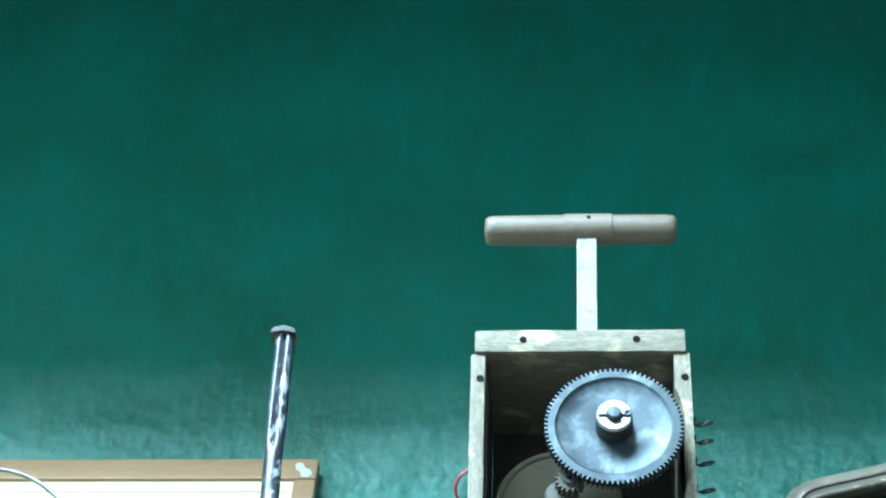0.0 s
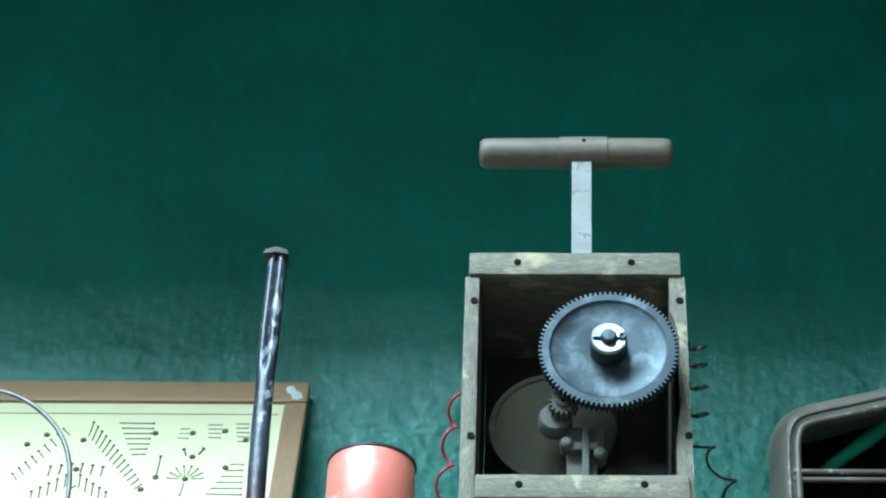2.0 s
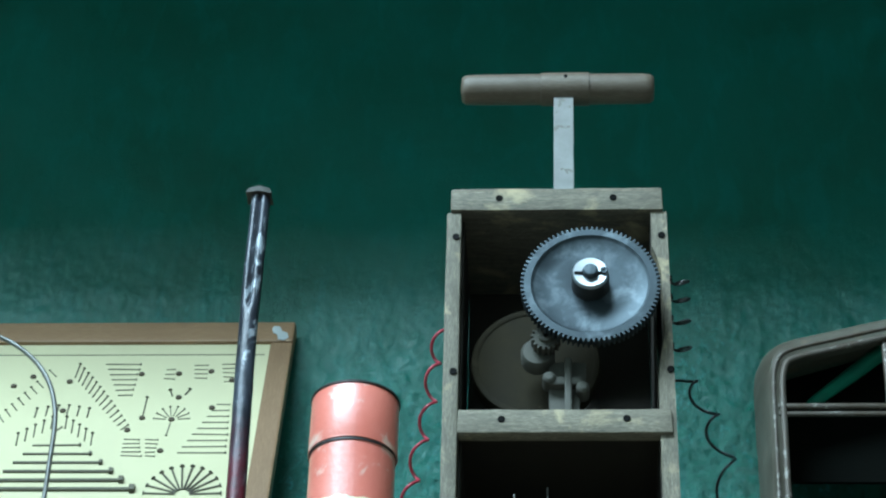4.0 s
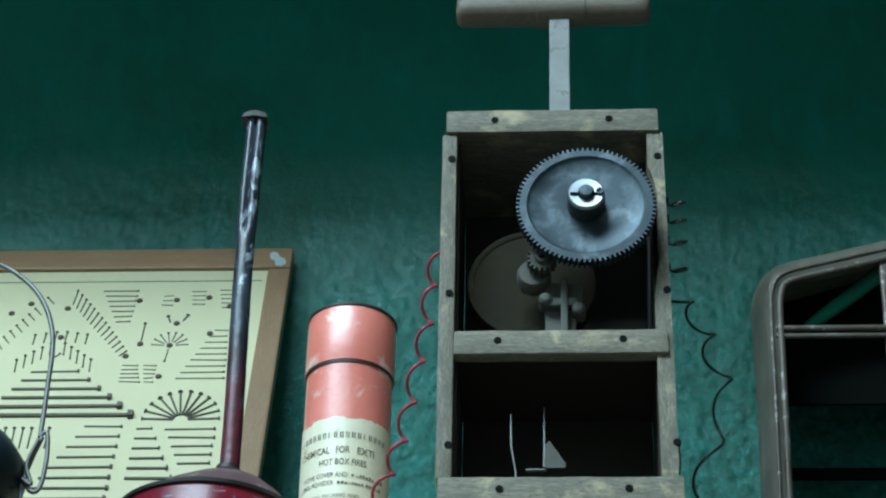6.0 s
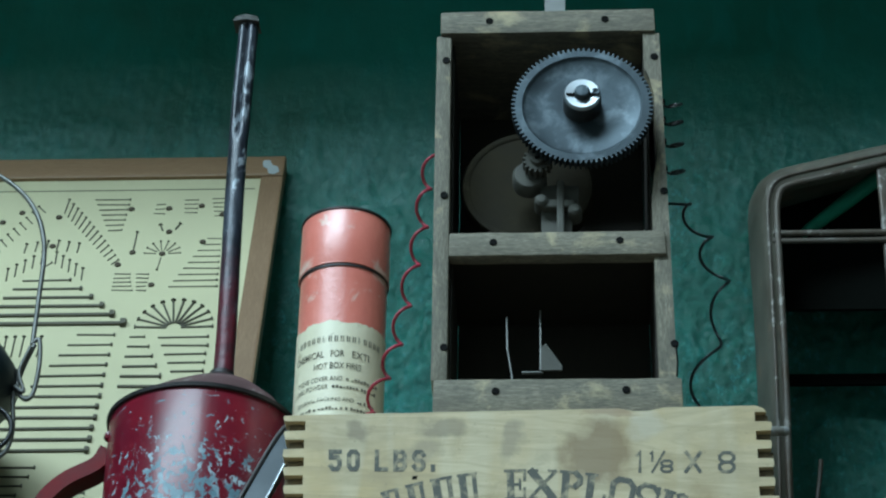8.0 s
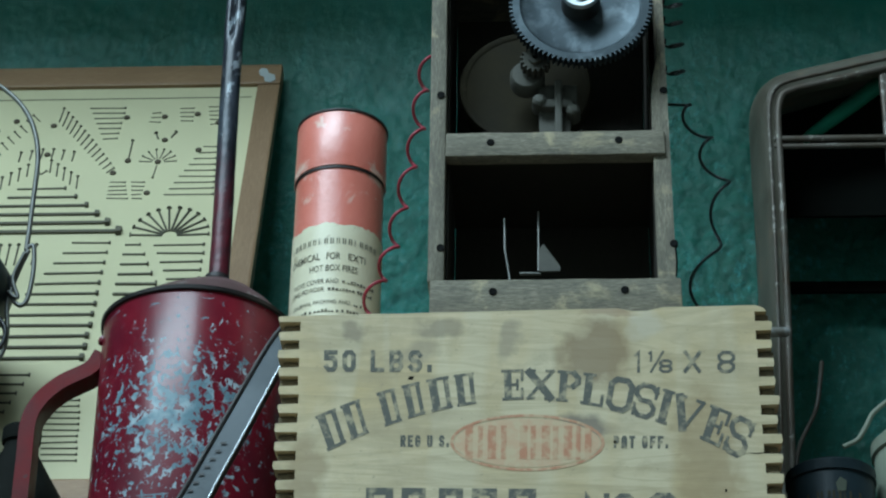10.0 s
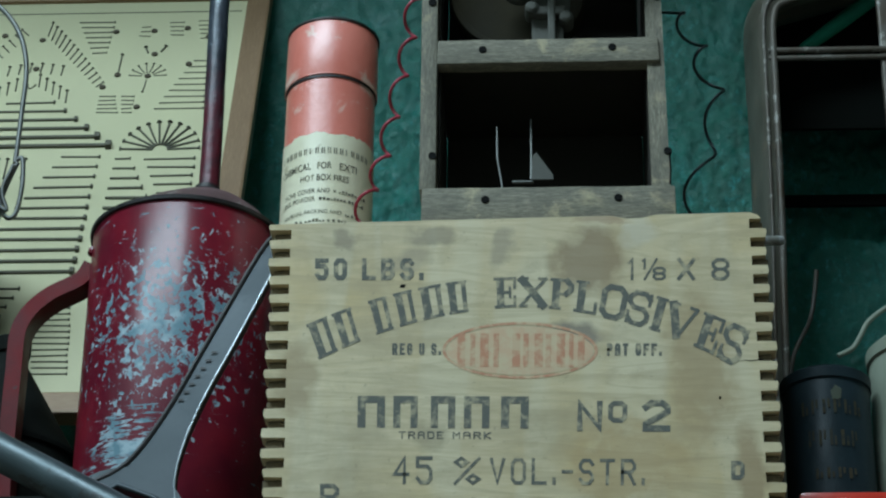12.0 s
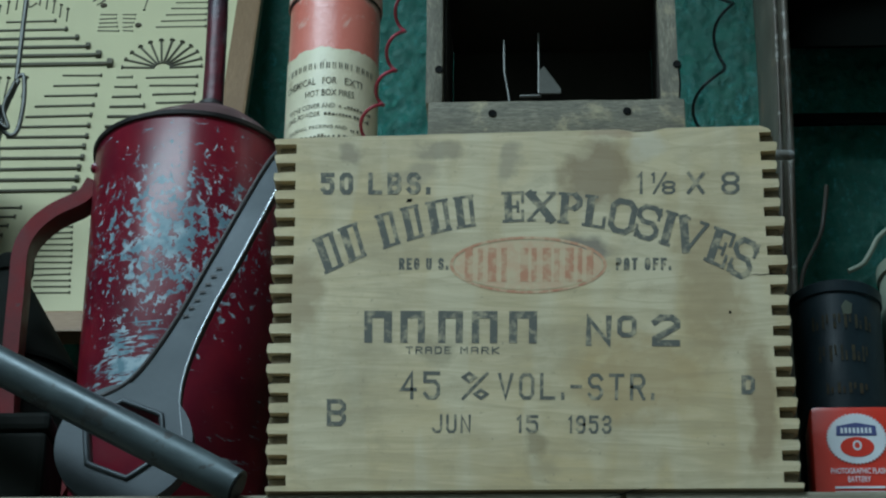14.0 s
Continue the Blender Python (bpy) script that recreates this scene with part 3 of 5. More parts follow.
crate = thing("explosives_crate", (-0.02, 0.12, CR["z0"]), "finger-jointed pale wooden explosives crate with black stencilled lettering", "crate")
cy, cback = CR["y"], 0.285
fx0, fx1 = CR["x0"] + 0.0145, CR["x1"] - 0.0120
part("back_panel", crate_lean(box(CR["x0"], CR["x1"], cback - 0.014, cback, CR["z0"], CR["z1"] - 0.003, 0.001)), CRATE_WOOD, crate)
part("lid", crate_lean(box(CR["x0"] + 0.001, CR["x1"] - 0.001, cy + 0.0145, cback - 0.0145, CR["z1"] - 0.011, CR["z1"] - 0.001, 0.001)), CRATE_WOOD, crate)
part("bottom_panel", crate_lean(box(CR["x0"] + 0.012, CR["x1"] - 0.012, cy + 0.0145, cback - 0.0145, CR["z0"], CR["z0"] + 0.011, 0.001)), CRATE_WOOD, crate)
PITCH = 0.01463
cuts_z = [CR["z1"] - 0.0052]
while cuts_z[-1] - PITCH / 2 > CR["z0"] + 0.004:
    cuts_z.append(cuts_z[-1] - PITCH * (0.5 + random.uniform(-0.03, 0.03)))


def comb(edge_x, root_x, toward):
    """One end of the front board from the top down: fingers out to edge_x, slots back to root_x, both a little ragged."""
    pts, z_top = [], CR["z1"]
    for k, z in enumerate(cuts_z + [CR["z0"]]):
        ragged = toward * random.uniform(-0.0016, 0.0010)
        if k % 2 == 0:
            tip = edge_x + ragged
            if k == 0 and toward > 0:      # this corner has broken away
                pts += [(edge_x - 0.0110, z_top), (edge_x - 0.0055, z_top - 0.0022), (edge_x - 0.0035, z)]
            else:
                pts += [(tip, z_top - 0.0004), (tip + toward * 0.0006, (z_top + z) / 2 + random.uniform(-0.002, 0.002)), (tip - toward * 0.0004, z + 0.0003)]
        else:
            pts += [(root_x + ragged * 0.5, z_top), (root_x + ragged * 0.3, z)]
        z_top = z
    return pts


top_edge = [(fx0 + (fx1 - fx0) * i / 30, CR["z1"] - 0.0007 * abs(noise.noise(Vector((i * 0.8, 4.0, 0)))) - (0.0022 if i in (22, 23) else 0)) for i in range(1, 29)]
outline = top_edge + comb(CR["x1"], fx1, 1) + comb(CR["x0"], fx0, -1)[::-1]
part("front_panel", crate_lean(prism(outline, cy, cy + 0.014, bevel=0.0006)), CRATE_WOOD, crate, "front board with finger joints")
for x0, x1, toward in ((CR["x0"], fx0, -1), (fx1, CR["x1"], 1)):
    part("side_panel", crate_lean(box(x0 + 0.0015, x1 - 0.0005, cy + 0.0150, cback - 0.0145, CR["z0"] + 0.001, CR["z1"] - 0.012, 0.001)), CRATE_END, crate)
    for k in range(0, len(cuts_z) - 1, 2):
        jag = random.uniform(0.0004, 0.0030)
        out = (x0 + jag, x1 - 0.0008) if toward < 0 else (x0 + 0.0008, x1 - jag)
        part("joint_tongue", crate_lean(box(out[0], out[1], cy + 0.0034 + random.uniform(0, 0.0022), cy + 0.0148, cuts_z[k + 1] + 0.0006, cuts_z[k] - 0.0009, 0.0006, wear=0.0004)), CRATE_END, crate, "darker end-grain tongue")

def on_face(u, v):
    """The lettering's layout units to metres on the face."""
    down = v - 10 + (20 - 8 * v / 625) * u / 820
    return fx0 + (u - 3 + 18 * v / 620) * 0.000396 * (1 - 0.000133 * v), CR["z1"] - down * 0.00043


def print_bars(name, spots, ink, shape=lambda bm: bm, lift=0.0002):
    """Each bar a part of its own."""
    for spot in spots:
        bm = bars([spot])
        bmesh.ops.subdivide_edges(bm, edges=bm.edges[:], cuts=2, use_grid_fill=True)
        print_on(name, shape(bm), ink, lift)


def print_on(name, bm, ink, lift=0.0002):
    """Lettering or bars, laid out as x = u and z = -v, put on the crate's face."""
    for p in bm.verts:
        x, z = on_face(p.co.x, -p.co.z)
        p.co = Vector((x, cy - lift - p.co.y, z))
    return part(name, crate_lean(bm), ink, crate)


# Stencil letters as strokes on a grid four wide and six high: a point is two digits, a bar parts the strokes.
STROKES = {
    "0": "10 30 41 45 36 16 05 01 10", "1": "15 26 20", "2": "05 16 36 45 44 01 00 40", "3": "05 16 36 45 44 33 13|33 42 41 30 10 01",
    "4": "30 36 02 42", "5": "46 06 04 34 43 41 30 10 01", "8": "13 04 05 16 36 45 44 33 13|13 02 01 10 30 41 42 33", "9": "43 13 04 05 16 36 45 41 30 10 01",
    "A": "00 05 16 36 45 40|03 43", "B": "00 06 36 45 44 33 42 41 30 00|03 33", "D": "00 06 36 45 41 30 00", "E": "46 06 00 40|03 33",
    "F": "46 06 00|03 33", "G": "45 36 16 05 01 10 30 41 43 23", "J": "01 10 30 41 46", "K": "00 06|46 03 40", "L": "06 00 40",
    "M": "00 06 23 46 40", "N": "00 06 40 46", "O": "10 30 41 45 36 16 05 01 10", "P": "00 06 36 45 44 33 03", "R": "00 06 36 45 44 33 03|23 40",
    "S": "45 36 16 05 04 13 33 42 41 30 10 01", "T": "06 46|26 20", "U": "06 01 10 30 41 46", "V": "06 20 46", "X": "00 46|06 40",
    "%": "00 46|05 16 25 14 05|30 41 32 21 30", "/": "00 46", "-": "03 43", ".": "00 01",
}
CELL = {"1": 2.4, "/": 3.0, "-": 3.0, ".": 0.9, " ": 2.0}
# Book letters with slab feet: the stroke's weight stands before its points, in tenths of the height.
SLAB = {
    "E": "2.1:10 16|0.8:06 46|0.8:00 40|0.8:13 33|0.8:46 44|0.8:40 42|0.7:34 32", "X": "2.2:06 40|0.9:00 46|0.8:06 16|0.8:36 46|0.8:00 10|0.8:30 40",
    "P": "2.1:10 16|0.9:06 36|1.6:36 45 44 33|0.8:33 13|0.8:00 20", "L": "2.1:10 16|0.8:06 26|0.8:00 40|0.9:40 42", "O": "1.6:10 30 41 45 36 16 05 01 10",
    "S": "1.3:45 36 16 05 04 13 33 42 41 30 10 01|0.8:46 44|0.8:00 02", "I": "2.2:20 26|0.8:06 46|0.8:00 40", "V": "2.2:06 20|0.9:20 46|0.8:06 16|0.8:36 46",
}


def ribbon(bm, pts, weight, rise, cap):
    """A flat stroke of one weight along points in x, z, with mitred corners."""
    closed = pts[0] == pts[-1]
    pts = [Vector((p[0], 0, p[1])) for p in pts]
    rows, n = [], len(pts)
    for i, p in enumerate(pts):
        before = pts[i - 1] if i else (pts[-2] if closed else None)
        after = pts[i + 1] if i < n - 1 else (pts[1] if closed else None)
        d0 = (p - before).normalized() if before else None
        d1 = (after - p).normalized() if after else None
        d = ((d0 or d1) + (d1 or d0)).normalized() if (d0 or d1).dot(d1 or d0) > -0.95 else d0
        side_ = Vector((-d.z, 0, d.x)) / max(0.55, d.dot(d0 or d1))
        end = d * (cap if not closed and i in (0, n - 1) else 0) * (-1 if i == 0 else 1)
        rows.append([bm.verts.new(p + end + side_ * weight / 2 + Vector((0, rise, 0))), bm.verts.new(p + end - side_ * weight / 2 + Vector((0, rise, 0)))])
    for a, b in zip(rows, rows[1:]):
        bm.faces.new((a[0], a[1], b[1], b[0]))


def stroke_text(text, u0, u1, v0, v1, weight, glyphs=STROKES):
    """Stencil lettering fitted to a box of layout units; weight is a share of the height."""
    widths = [CELL.get(ch, 4.0) for ch in text]
    total = sum(widths) + 1.5 * (len(text) - 1)
    h = v1 - v0
    w = weight * h
    unit, bm, at = (u1 - u0) / total, bmesh.new(), 0.0
    for ch, wide in zip(text, widths):
        for k, stroke in enumerate(glyphs.get(ch, "").split("|") if ch != " " else ()):
            own = w
            if ":" in stroke:
                own, stroke = float(stroke.split(":")[0]) * h / 9.0, stroke.split(":")[1]
            x_in, x_step = u0 + at * unit + w / 2, max(0.0, wide * unit - w) / (4.0 if wide > 2.9 else 2.0)
            pts = [(x_in + int(q[0]) * x_step, -v1 + w / 2 + int(q[1]) * (h - w) / 6) for q in stroke.split()]
            ribbon(bm, pts, own, 0.00002 * k, min(own, w) / 2)
        at += wide + 1.5
    return bm


def stencil(text, u0, u1, v0, v1, weight=0.15):
    print_on("lettering", stroke_text(text, u0, u1, v0, v1, weight), INK)


stencil("50", 46, 104, 76, 117, 0.21)
stencil("LBS.", 131, 240, 76, 117, 0.20)
stencil("1", 604, 620, 76, 117, 0.13)
stencil("1", 632, 642, 76, 97, 0.22)
stencil("/", 638, 663, 76, 117, 0.10)
stencil("8", 654, 678, 92, 117, 0.19)
stencil("X", 698, 730, 76, 117, 0.16)
stencil("8", 759, 791, 76, 117, 0.15)
stencil("REG U S.", 187, 273, 233, 254, 0.20)
stencil("PAT OFF.", 574, 670, 232, 254, 0.22)
stencil("TRADE", 200, 282, 389, 402, 0.19)
stencil("MARK", 298, 368, 389, 402, 0.19)
stencil("N", 522, 568, 334, 387, 0.20)
stencil("O", 578, 612, 334, 372, 0.22)
stencil("2", 640, 690, 332, 387, 0.20)
stencil("45", 190, 262, 432, 480, 0.13)
stencil("%", 301, 349, 432, 480, 0.11)
stencil("VOL.-STR.", 366, 646, 434, 479, 0.13)
stencil("B", 58, 93, 480, 526, 0.17)
stencil("D", 800, 824, 436, 468, 0.24)
stencil("JUN", 248, 318, 505, 536, 0.14)
stencil("15", 396, 439, 505, 535, 0.16)
stencil("1953", 490, 570, 505, 535, 0.15)

# the arched line: its maker's name as plain bars, then the readable word
def bend(bm, h=58.0):
    """Raises flat lettering of height h into the arch, the letters splayed like a fan."""
    for p in bm.verts:
        k = (p.co.x - 420) / 385
        low = 1 - p.co.z / h
        p.co.z = -(111 + 92 * k * k + low * (h - 2 + 8 * abs(k)))
        p.co.x += (0.5 - low) * k * 24
    return bm


spots = []
for u, w in ((42, 40), (86, 38), (150, 36), (194, 36), (238, 44), (286, 40)):
    spots += [(u + 0.06 * w, 5, 0.34 * w, 48, 0), (u + 0.66 * w, 5, 0.20 * w, 48, 0), (u, 0, 0.9 * w, 5, 0), (u, 53, 0.9 * w, 5, 0)]
print_bars("maker_mark_bar", spots, INK, bend)
for ch_, u, w in zip("EXPLOSIVES", (370, 415, 470, 515, 564, 610, 655, 682, 738, 780), (40, 50, 40, 42, 42, 40, 22, 48, 38, 38)):
    bm = stroke_text(ch_, u, u + w, -58, 0, 0.10, SLAB)
    bmesh.ops.subdivide_edges(bm, edges=bm.edges[:], cuts=1)
    print_on("lettering", bend(bm), INK)
# cracks and nail holes in the face
print_bars("nail_hole", [(199, -131, 9, 6, 3), (776, -330, 4, 5, 0)], SCREW)
for (u0, v0), (u1, v1) in (((812, 262), (868, 260)), ((560, 640), (640, 622))):
    p0, p1 = on_face(u0, v0), on_face(u1, v1)
    pts = [(p0[0] + (p1[0] - p0[0]) * i / 6, cy + 0.0001, p0[1] + (p1[1] - p0[1]) * i / 6 + 0.0004 * math.sin(i * 2.1)) for i in range(7)]
    part("crack", crate_lean(tube(pts, [0.0001, 0.0003, 0.0004, 0.0004, 0.0004, 0.0003, 0.0001], 6)), SCREW, crate)
# the trade name as plain bars
spots = []
for u, w in ((125, 52), (190, 46), (258, 46), (318, 48), (385, 52)):
    spots += [(u, -383, 0.28 * w, 56, 0), (u + 0.68 * w, -383, 0.28 * w, 56, 0), (u + 0.28 * w, -340, 0.40 * w, 13, 0)]
print_bars("trade_name_bar", spots, INK)
# the faded oval, with plain bars inside
oval = [(math.cos(2 * math.pi * i / 64), math.sin(2 * math.pi * i / 64)) for i in range(64)]
bm = bmesh.new()
ring = [[bm.verts.new((418 + a * c, 0, -(245 + b * n_))) for c, n_ in oval] for a, b in ((140, 51), (134, 46))]
for i in range(64):
    j = (i + 1) % 64
    bm.faces.new((ring[0][i], ring[0][j], ring[1][j], ring[1][i]))
print_on("oval_mark", bm, RED_INK)["label"] = "faded red oval trade mark"
bm = bmesh.new()
bm.faces.new([bm.verts.new((418 + 132 * c, 0, -(245 + 44 * n_))) for c, n_ in oval])
print_on("oval_ground", bm, FAINT_INK, 0.00015)
spots = [(418 + x, -275, w, 60, 0) for x, w in ((-113, 14), (-90, 9), (-72, 15), (-48, 10), (-14, 14), (6, 9), (26, 15), (46, 10), (66, 15), (88, 8), (104, 12))]
print_bars("oval_bar", spots, RED_INK, lift=0.0003)

# ---- the blasting machine on the crate ----
BZ = -0.0212
blaster = thing("blasting_machine", (0, 0.065, BZ), "old wooden blasting machine with open front, plunger and gears", "blasting machine")
BD = 0.128      # depth of its box


def shear(bm):
    """The box is a little wider and further over at its foot."""
    for v in bm.verts:
        k = min(max((0.353 - v.co.z) / 0.365, 0), 1)
        v.co.x += 0.0035 * k + 0.028 * k * v.co.x * 0.6
    return bm


def plank(name, x0, x1, y0, y1, z0, z1, material, parent=blaster, label="", cuts=10):
    return part(name, shear(box(x0, x1, y0, y1, z0, z1, 0.0016, wear=0.0006, cuts=cuts)), material, parent, label, smooth=40)


plank("top_board", -0.0925, 0.0805, -0.003, BD, 0.3315, 0.3535, BOX_WOOD)
plank("bottom_board", -0.0935, 0.0865, -0.003, BD, BZ, 0.0105, BOX_WOOD)
plank("middle_rail", -0.0835, 0.0800, -0.0035, 0.010, 0.1180, 0.1390, BOX_WOOD)
plank("middle_shelf", -0.0820, 0.0720, 0.0105, BD - 0.0125, 0.1260, 0.1350, BOX_SHADED)
plank("left_side", -0.0955, -0.0835, 0.0, BD, 0.0110, 0.3310, BOX_WOOD_V)
# thin linings added so the sides' inner faces carry that shade too
plank("left_lining", -0.0832, -0.0815, 0.012, BD - 0.0125, 0.0110, 0.3310, BOX_SHADED)
plank("right_lining", 0.0702, 0.0716, 0.012, BD - 0.0125, 0.0110, 0.3310, BOX_SHADED)
plank("back_board", -0.0815, 0.0700, BD - 0.012, BD, 0.0110, 0.3310, BOX_SHADED)
outline = [(0.0835, 0.0110), (0.0835, 0.3310), (0.0705, 0.3310), (0.0705, 0.2960), (0.0740, 0.2860), (0.0770, 0.2700), (0.0775, 0.2100), (0.0755, 0.2000), (0.0735, 0.1900), (0.0712, 0.1700), (0.0705, 0.0110)]
part("right_side", shear(prism(outline, 0.0, BD, bevel=0.0010)), BOX_WOOD_V, blaster, "notched where the gear passes")
for x, z in ((-0.0527, 0.3432), (0.0405, 0.3434), (-0.0874, 0.3064), (0.0792, 0.3070), (-0.0866, 0.1760), (0.0832, 0.1774), (-0.0482, 0.1297), (0.0482, 0.1303), (-0.0845, 0.0394), (0.0869, 0.0409), (-0.0456, 0.0), (0.0502, 0.0003)):
    front = -0.0040 if z > 0.34 or z < 0.03 else -0.0045 if 0.12 < z < 0.14 else -0.0012
    part("screw", lathe([(0.0, front + 0.0002), (0.0018, front + 0.0001), (0.0030, front + 0.0002), (0.0031, front + 0.004)], (x, 0, z), "Y", 12, caps=False), SCREW, blaster)
crack = tube([(0.0880, -0.0012, 0.036), (0.0886, -0.0012, 0.024), (0.0878, -0.0012, 0.0125)], 0.0007, 6)
part("crack", crack, SCREW, blaster)

# plunger
part("plunger_bar", box(-0.0085, 0.0085, 0.044, 0.056, 0.340, 0.4975, 0.0006, wear=0.0003, cuts=8), ROD, blaster, "flat worn metal plunger bar")
HX, HZ, HY = -0.0052, 0.5025, 0.050
prof = [(0.0035, -0.0845), (0.0105, -0.0838), (0.0128, -0.0805), (0.0134, -0.074), (0.0136, -0.030), (0.0136, -0.0212)]
handle = part("plunger_handle", lathe(prof + [(r, -h) for r, h in prof[::-1]], (HX, HY, HZ), "X", 40), HANDLE_WOOD, blaster, "turned wooden crossbar handle", smooth=50)
part("collar", lathe([(0.0139, -0.0212), (0.0147, -0.0208), (0.0147, 0.0208), (0.0139, 0.0212)], (HX + 0.0065, HY, HZ), "X", 40), HANDLE_WOOD, handle, smooth=40)
part("pin", lathe([(0.0, -0.0152), (0.0016, -0.0152), (0.0019, -0.0143)], (HX + 0.007, HY, HZ + 0.003), "Y", 10, caps=False), SCREW, handle)


def cog(teeth, r_root, r_tip, cx, cz, y0, y1, hole):
    outer, inner = [], []
    for i in range(teeth):
        for k, r in ((0.0, r_root), (0.30, r_root), (0.42, r_tip), (0.72, r_tip), (0.86, r_root)):
            a = 2 * math.pi * (i + k) / teeth
            outer.append((cx + r * math.cos(a), cz + r * math.sin(a)))
            inner.append((cx + hole * math.cos(a), cz + hole * math.sin(a)))
    return prism(outer, y0, y1, inner)


GX, GZ, GY = 0.0210, 0.2400, -0.0285
gear = part("large_gear", cog(84, 0.0522, 0.0551, GX, GZ, GY, GY + 0.009, 0.0468), GEAR, blaster, "grey steel spur gear with fine teeth")
web = [(0.0145, 0.0030), (0.0240, 0.0026), (0.0300, 0.0022), (0.0440, 0.0024), (0.0458, 0.0012), (0.0468, 0.0004), (0.0474, 0.0004), (0.0474, 0.0085), (0.0145, 0.0085)]
part("web", lathe([(r, GY + h) for r, h in web], (GX, 0, GZ), "Y", 72, caps=False), GEAR, gear, smooth=35)
part("hub", lathe([(0.0150, GY + 0.004), (0.0148, GY - 0.008), (0.0140, GY - 0.0125)], (GX, 0, GZ), "Y", 40), GEAR_DARK, gear, smooth=40)
HF = GY - 0.0135
part("washer", lathe([(0.0068, HF + 0.001), (0.0068, HF - 0.0012), (0.0132, HF - 0.0016), (0.0142, HF - 0.0004), (0.0142, HF + 0.003)], (GX, 0, GZ), "Y", 40, caps=False), BRIGHT, gear, "bright worn steel washer", smooth=40)
part("slot", box(GX - 0.0125, GX + 0.0125, HF - 0.0022, HF - 0.0005, GZ - 0.0022, GZ + 0.0004, 0.0003), SCREW, gear)
part("shaft_end", lathe([(0.0, HF - 0.0062), (0.0050, HF - 0.0060), (0.0060, HF - 0.0045), (0.0062, HF + 0.001)], (GX, 0, GZ), "Y", 28, caps=False), GEAR, gear, smooth=40)
part("cotter_pin", lathe([(0.0012, HF - 0.0034), (0.0028, HF - 0.0036), (0.0028, HF - 0.0015), (0.0012, HF - 0.0015)], (GX + 0.0105, 0, GZ + 0.0008), "Y", 16, caps=False), GEAR, gear)
part("axle", lathe([(0.006, GY + 0.008), (0.006, BD - 0.013)], (GX, 0, GZ), "Y", 20), GEAR_DARK, gear)

PX, PZ, PY = -0.0142, 0.2000, -0.0125
pinion = part("pinion", cog(16, 0.0092, 0.0117, PX, PZ, PY, PY + 0.010, 0.0040), CAST_PALE, blaster, "small rusty pinion")
part("pinion_boss", lathe([(0.0, PY - 0.003), (0.0052, PY - 0.003), (0.0060, PY + 0.001)], (PX, 0, PZ), "Y", 20, caps=False), CAST_PALE, pinion)
part("pinion_bore", lathe([(0.0, PY - 0.0036), (0.0020, PY - 0.0036), (0.0022, PY - 0.002)], (PX, 0, PZ), "Y", 12, caps=False), SCREW, pinion)
part("bearing", lathe([(0.0, 0.0), (0.0115, 0.0), (0.0135, 0.003), (0.0135, 0.014)], (-0.0205, 0, 0.1950), "Y", 28, caps=False), CAST_PALE, blaster, "cast iron bearing", smooth=40)
disc = part("flywheel", lathe([(0.0, 0.031), (0.0490, 0.031), (0.0512, 0.033), (0.0512, 0.044), (0.0, 0.044)], (-0.0228, 0, 0.2040), "Y", 56, caps=False), DISC, blaster, "brown flywheel disc", smooth=40)
part("flywheel_rim", lathe([(0.0460, 0.0306), (0.0470, 0.0300), (0.0508, 0.0300), (0.0516, 0.0315), (0.0516, 0.046)], (-0.0228, 0, 0.2040), "Y", 56, caps=False), DISC, disc, smooth=50)
bracket = part("bearing_bracket", prism([(-0.0115, 0.1370), (-0.0120, 0.1880), (-0.0035, 0.1895), (0.0175, 0.1890), (0.0165, 0.1660), (0.0125, 0.1600), (0.0110, 0.1370)], 0.008, 0.020, bevel=0.0015), CAST_PALE, blaster, "grey cast iron bearing bracket")
part("rib", box(0.0005, 0.0060, -0.001, 0.010, 0.1370, 0.1885, 0.0012), CAST_PALE, bracket)
part("lug", box(-0.0110, 0.0145, 0.000, 0.010, 0.1640, 0.1715, 0.0018), CAST_PALE, bracket)
for x, z in ((-0.0115, 0.1700), (0.0145, 0.1610)):
    part("bolt", lathe([(0.0, -0.004), (0.0030, -0.0038), (0.0050, -0.0022), (0.0054, 0.0), (0.0054, 0.012)], (x, 0.001, z), "Y", 12, caps=False), CAST_PALE, bracket)
# contact springs in the lower half
part("contact_wire", tube([(-0.0385, 0.030, 0.083), (-0.0380, 0.030, 0.055), (-0.0345, 0.030, 0.032), (-0.0335, 0.030, 0.0105)], 0.0008, 6), WIRE, blaster)
part("contact_wire", tube([(-0.0130, 0.032, 0.090), (-0.0128, 0.032, 0.060), (-0.0130, 0.032, 0.038)], 0.0008, 6), WIRE, blaster)
part("contact_strip", box(-0.0270, -0.0110, 0.031, 0.034, 0.0350, 0.0362, 0.0003), WIRE, blaster)
part("contact_plate", prism([(-0.0125, 0.0365), (0.0030, 0.0365), (0.0035, 0.0400), (-0.0090, 0.0600), (-0.0125, 0.0560)], 0.030, 0.0315, bevel=0.0004), CAST_PALE, blaster, "pale triangular metal plate")
